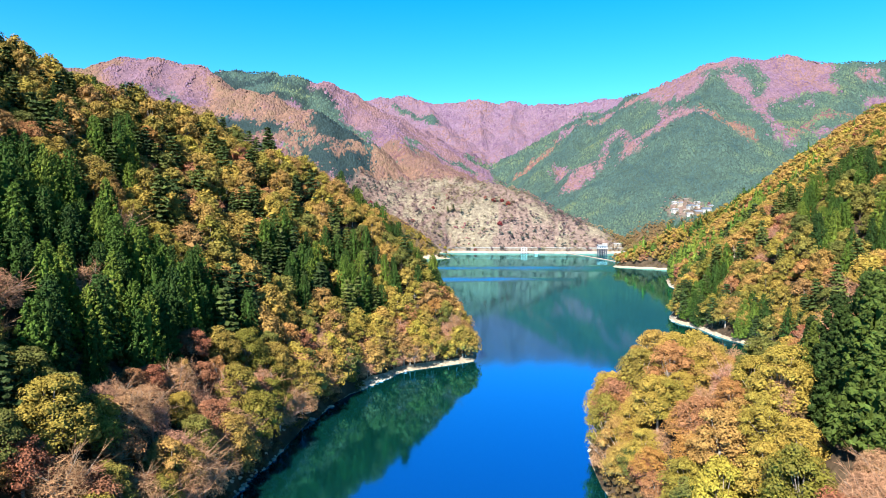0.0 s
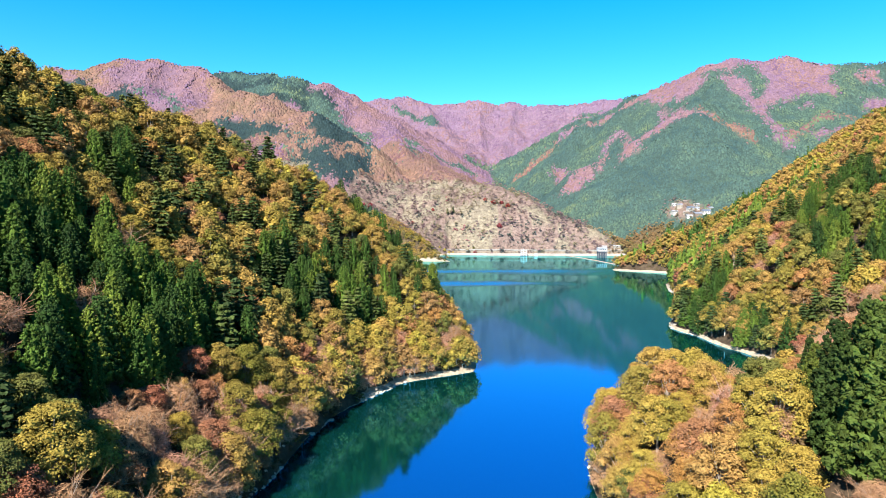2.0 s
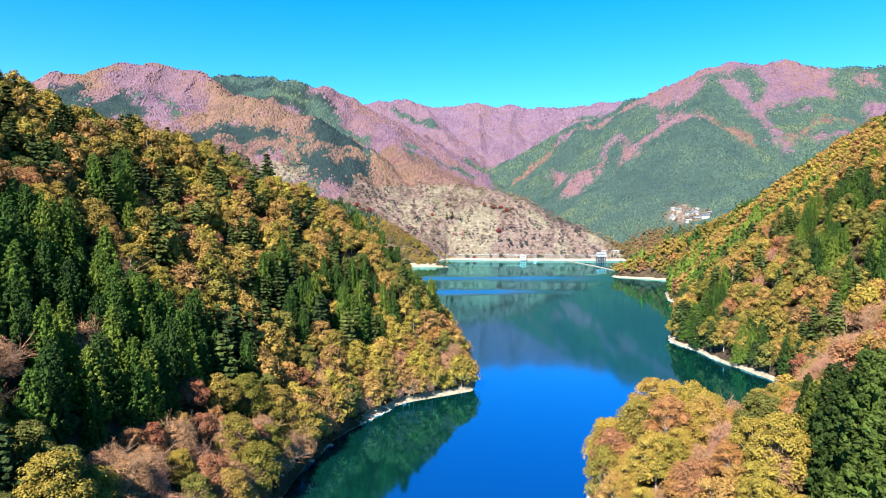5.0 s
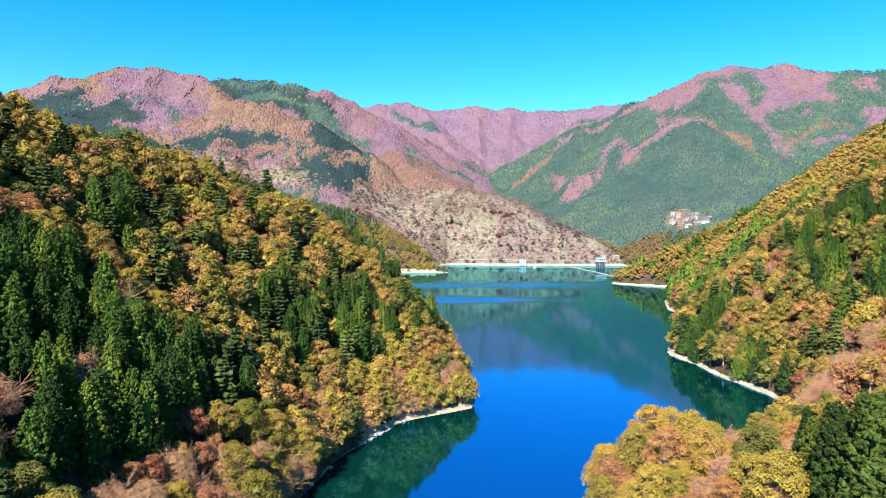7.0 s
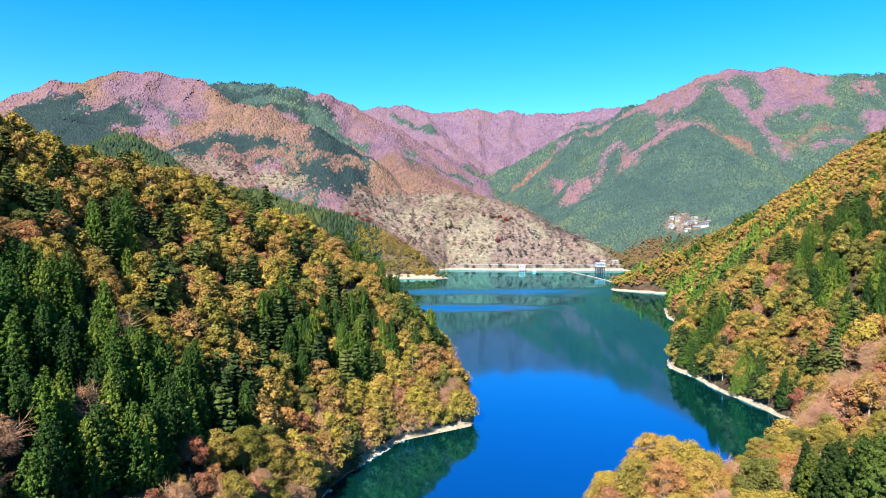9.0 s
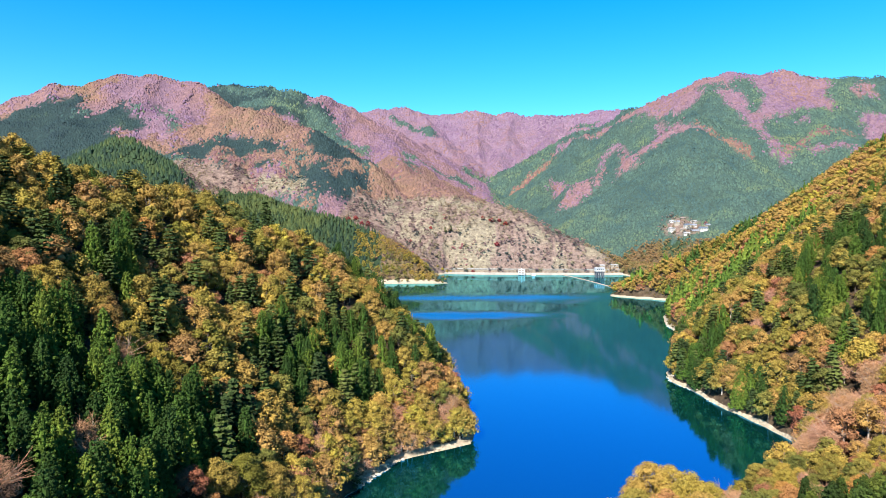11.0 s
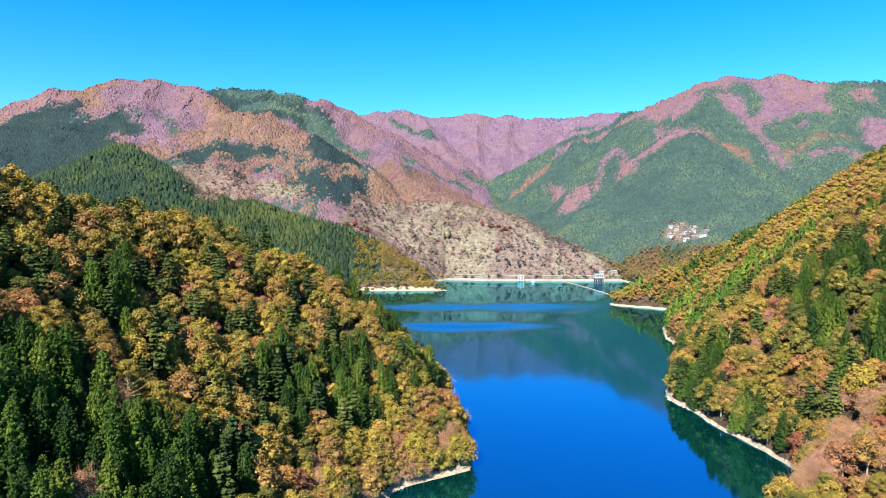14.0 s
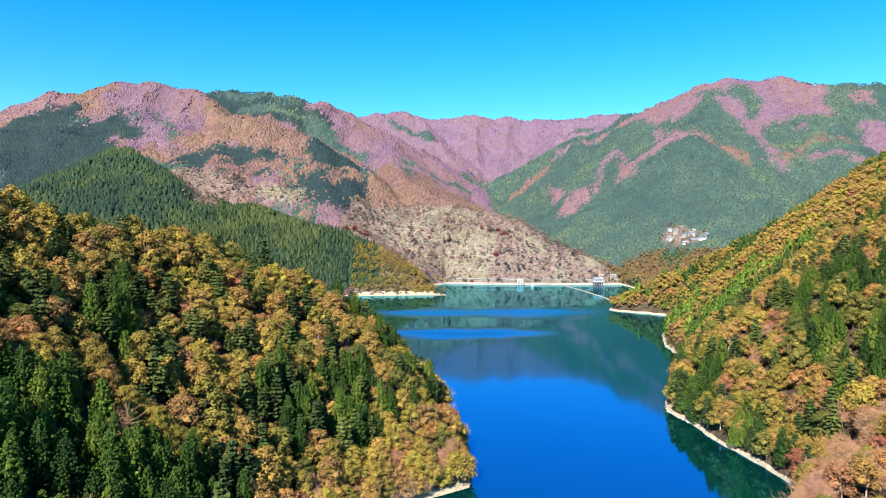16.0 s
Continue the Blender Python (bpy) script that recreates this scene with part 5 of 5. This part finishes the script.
def intake_tower(x, y):
    root = new("intake_tower")
    root.matrix_basis = pose(x, y, 0, 0, 0, 6)
    for px in (-6.3, -2.1, 2.1, 6.3):
        for py in (-4, 4):
            part("pillar", box((px - 0.8, py - 0.8, -14), (px + 0.8, py + 0.8, 11.0)), M_DARK, root)
    for z in (4.0, 8.6):
        for py in (-4, 4):
            part("beam", box((-6.2, py - 0.35, z), (6.2, py + 0.35, z + 0.8)), M_DARK, root)
    part("deck", box((-8.6, -6.2, 11.0), (8.6, 6.2, 12.0)), M_CONCRETE, root)
    hut = part("gatehouse", box((-7.6, -5, 12.0), (7.6, 5, 16.4)), M_WHITE, root)
    for px in (-5, -1.7, 1.7, 5):
        part("window", box((px - 0.9, -5.08, 13.4), (px + 0.9, -4.95, 15.2)), M_PANE, hut)
    part("roof", gable(15.2, 10, 16.4, 18.6, 0.8), M_ROOFS[2], root)
    return tagged(root, "white gatehouse on dark pillars standing in the reservoir", "intake tower")


intake_tower(279, 1096)


def landing_stage(x, y):
    root = new("landing_stage")
    root.matrix_basis = pose(x, y, 0, 0, 0, -4)
    for px in (-5, 0, 5):
        for py in (-2.5, 2.5):
            part("post", box((px - 0.5, py - 0.5, -12), (px + 0.5, py + 0.5, 13 - abs(px) * 0.5)), M_WHITE, root)
    for z in (2.2, 6.4, 10.2):
        for py in (-2.5, 2.5):
            part("rail", box((-5.4, py - 0.3, z), (5.4, py + 0.3, z + 0.7)), M_WHITE, root)
    part("deck", box((-6.5, -3.6, 1.2), (6.5, 3.6, 2.0)), M_CONCRETE, root)
    return tagged(root, "white framed landing stage at the water's edge", "landing stage")


landing_stage(150, 1157)


def pontoon(x, y):
    root = new("pontoon")
    root.matrix_basis = pose(x, y, 0, 0, 0, 3)
    part("raft", box((-4, -3, -0.3), (4, 3, 0.7)), M_CONCRETE, root)
    part("cabin", box((-2.6, -2, 0.7), (2.6, 2, 3.6)), M_WHITE, root)
    part("roof", gable(5.2, 4, 3.6, 4.7, 0.4, 0.15), M_WHITE, root)
    return tagged(root, "small white floating cabin on a raft", "pontoon")


pontoon(170, 1142)


def float_boom(pts, count):
    """A line of floats that closes off the water by the intake."""
    root = new("float_boom")
    s, ring = Soup(), 8
    turn = np.arange(ring) * 2 * math.pi / ring
    hoop = np.stack([np.zeros(ring), np.cos(turn) * 0.75, np.sin(turn) * 0.75], 1)
    i, j = np.arange(ring), (np.arange(ring) + 1) % ring
    s.add(np.concatenate([hoop - (1.9, 0, 0), hoop + (1.9, 0, 0), [(-2.2, 0, 0), (2.2, 0, 0)]]),
          np.concatenate([np.stack(q, 1) for q in ((i, j, ring + j), (i, ring + j, ring + i), (j, i, i * 0 + 2 * ring), (ring + i, ring + j, i * 0 + 2 * ring + 1))]))
    me = s.mesh("float", M_FLOAT)
    rope = Soup()
    prev = None
    for i in range(count):
        t = i / (count - 1)
        (ax, ay), (bx, by), (cx, cy) = pts
        x = (1 - t) ** 2 * ax + 2 * t * (1 - t) * bx + t * t * cx
        y = (1 - t) ** 2 * ay + 2 * t * (1 - t) * by + t * t * cy
        if prev:
            ob = part("float", me, None, root)
            ob.matrix_basis = pose((x + prev[0]) / 2, (y + prev[1]) / 2, 0.35, 0, 0, math.degrees(math.atan2(y - prev[1], x - prev[0])))
            rope.tube((*prev, 0.5), (x, y, 0.5), 0.12, 0.12, 4)
        prev = (x, y)
    part("rope", rope, M_CONCRETE, root)
    return tagged(root, "faded orange line of floats across the reservoir", "float boom")


float_boom([(226, 1160), (246, 1050), (252, 872)], 62)


def ribbon(name, pts, lo, hi, z0, z1, mat, label, kind="structure", deep=3):
    """A band that follows the far shore, from lo to hi metres inland, with a thick edge."""
    co, n = [], len(pts)
    for i, (x, y) in enumerate(pts):
        ax, ay = pts[max(i - 1, 0)]
        bx, by = pts[min(i + 1, n - 1)]
        d = math.hypot(bx - ax, by - ay)
        nx, ny = -(by - ay) / d, (bx - ax) / d
        co += [(x + nx * lo, y + ny * lo, z0 - deep), (x + nx * lo, y + ny * lo, z0), (x + nx * hi, y + ny * hi, z1), (x + nx * hi, y + ny * hi, z1 - deep)]
    faces = [(4 * i + k, 4 * i + 4 + k, 4 * i + 5 + k, 4 * i + 1 + k) for i in range(n - 1) for k in range(3)]
    me = quick_mesh(name, np.array(co), np.array(faces))
    me.materials.append(mat)
    return tagged(new(name, me), label, name.replace("_", " "), kind=kind)


FAR_BANK = [(5, 1186), (14, 1191), (50, 1181), (90, 1172), (130, 1167), (171, 1163), (215, 1160), (260, 1157), (300, 1156), (340, 1157)]
ribbon("embankment", FAR_BANK, -1.5, 6.0, 0.15, 4.0, M_PALE, "pale gravel embankment along the far shore")
ribbon("retaining_wall", FAR_BANK, 13, 24, 9.8, 9.9, M_WALLING, "stained retaining wall under the lakeside road", deep=9)
ribbon("road", FAR_BANK, 14.5, 22, 10.0, 10.0, M_ASPHALT, "lakeside road with a low concrete parapet")
ribbon("parapet", FAR_BANK, 13.0, 13.5, 10.8, 10.8, M_CONCRETE, "low concrete parapet beside the lakeside road")
for i, (bx, by, bw, bd, bh) in enumerate([(330, 1183, 14, 7, 3.2), (306, 1184, 9, 6, 2.6)]):
    shed = new("roadside_building")
    zb = max(9.9, float(height(np.array([bx]), np.array([by]))[0]))
    shed.matrix_basis = pose(bx, by, zb, 0, 0, -4 + 3 * i)
    part("wall", box((-bw / 2, -bd / 2, -5), (bw / 2, bd / 2, bh)), M_PLASTER[1], shed)
    part("roof", gable(bw, bd, bh, bh + 1.4, 0.5, 0.2), M_ROOFS[2], shed)
    part("window", box((-1.2, -bd / 2 - 0.06, 1.2), (1.2, -bd / 2 + 0.02, 2.4)), M_PANE, shed)
    part("door", box((bw / 2 - 2.2, -bd / 2 - 0.06, 0), (bw / 2 - 1.2, -bd / 2 + 0.02, 2.05)), M_DARK, shed)
    tagged(shed, "low cream building with a pale roof beside the lakeside road", "building", "buildings by the lakeside road")

# single trees that stand out on the terraced hillside
TREES["crimson_tree"] = variants("crimson", 3, lambda r: broadleaf(r, 8, 4.4, 10, 40, 0.8), M_CRIMSON, M_BARK)
LABELS["crimson_tree"] = "crimson autumn maple on the terraced hillside"
COUNT["crimson_tree"] = 0
lone = np.random.RandomState(90)
for kind, tx, ty, ts in [("pine_tree", 10, 1268, 1.0), ("pine_tree", 21, 1270, 1.15), ("pine_tree", -40, 1240, 0.7), ("oak_tree", 4, 1192, 0.7), ("oak_tree", 12, 1196, 0.6), ("oak_tree", -6, 1190, 0.55), ("oak_tree", 20, 1199, 0.5), ("green_tree", 60, 1205, 0.6), ("crimson_tree", 112, 1234, 1.3),
                         ("crimson_tree", 104, 1290, 1.2), ("crimson_tree", 122, 1296, 1.1), ("crimson_tree", 134, 1288, 1.2), ("crimson_tree", 88, 1300, 1.0),
                         ("crimson_tree", -185, 1262, 1.2), ("crimson_tree", -172, 1270, 1.4), ("crimson_tree", -158, 1262, 1.1), ("crimson_tree", -146, 1268, 1.3),
                         ("crimson_tree", 62, 1190, 0.8), ("crimson_tree", -60, 1250, 0.9), ("crimson_tree", -20, 1290, 0.9)]:
    plant(kind, tx, ty, float(height(np.array([float(tx)]), np.array([float(ty)]))[0]) - 0.3, ts, lone)
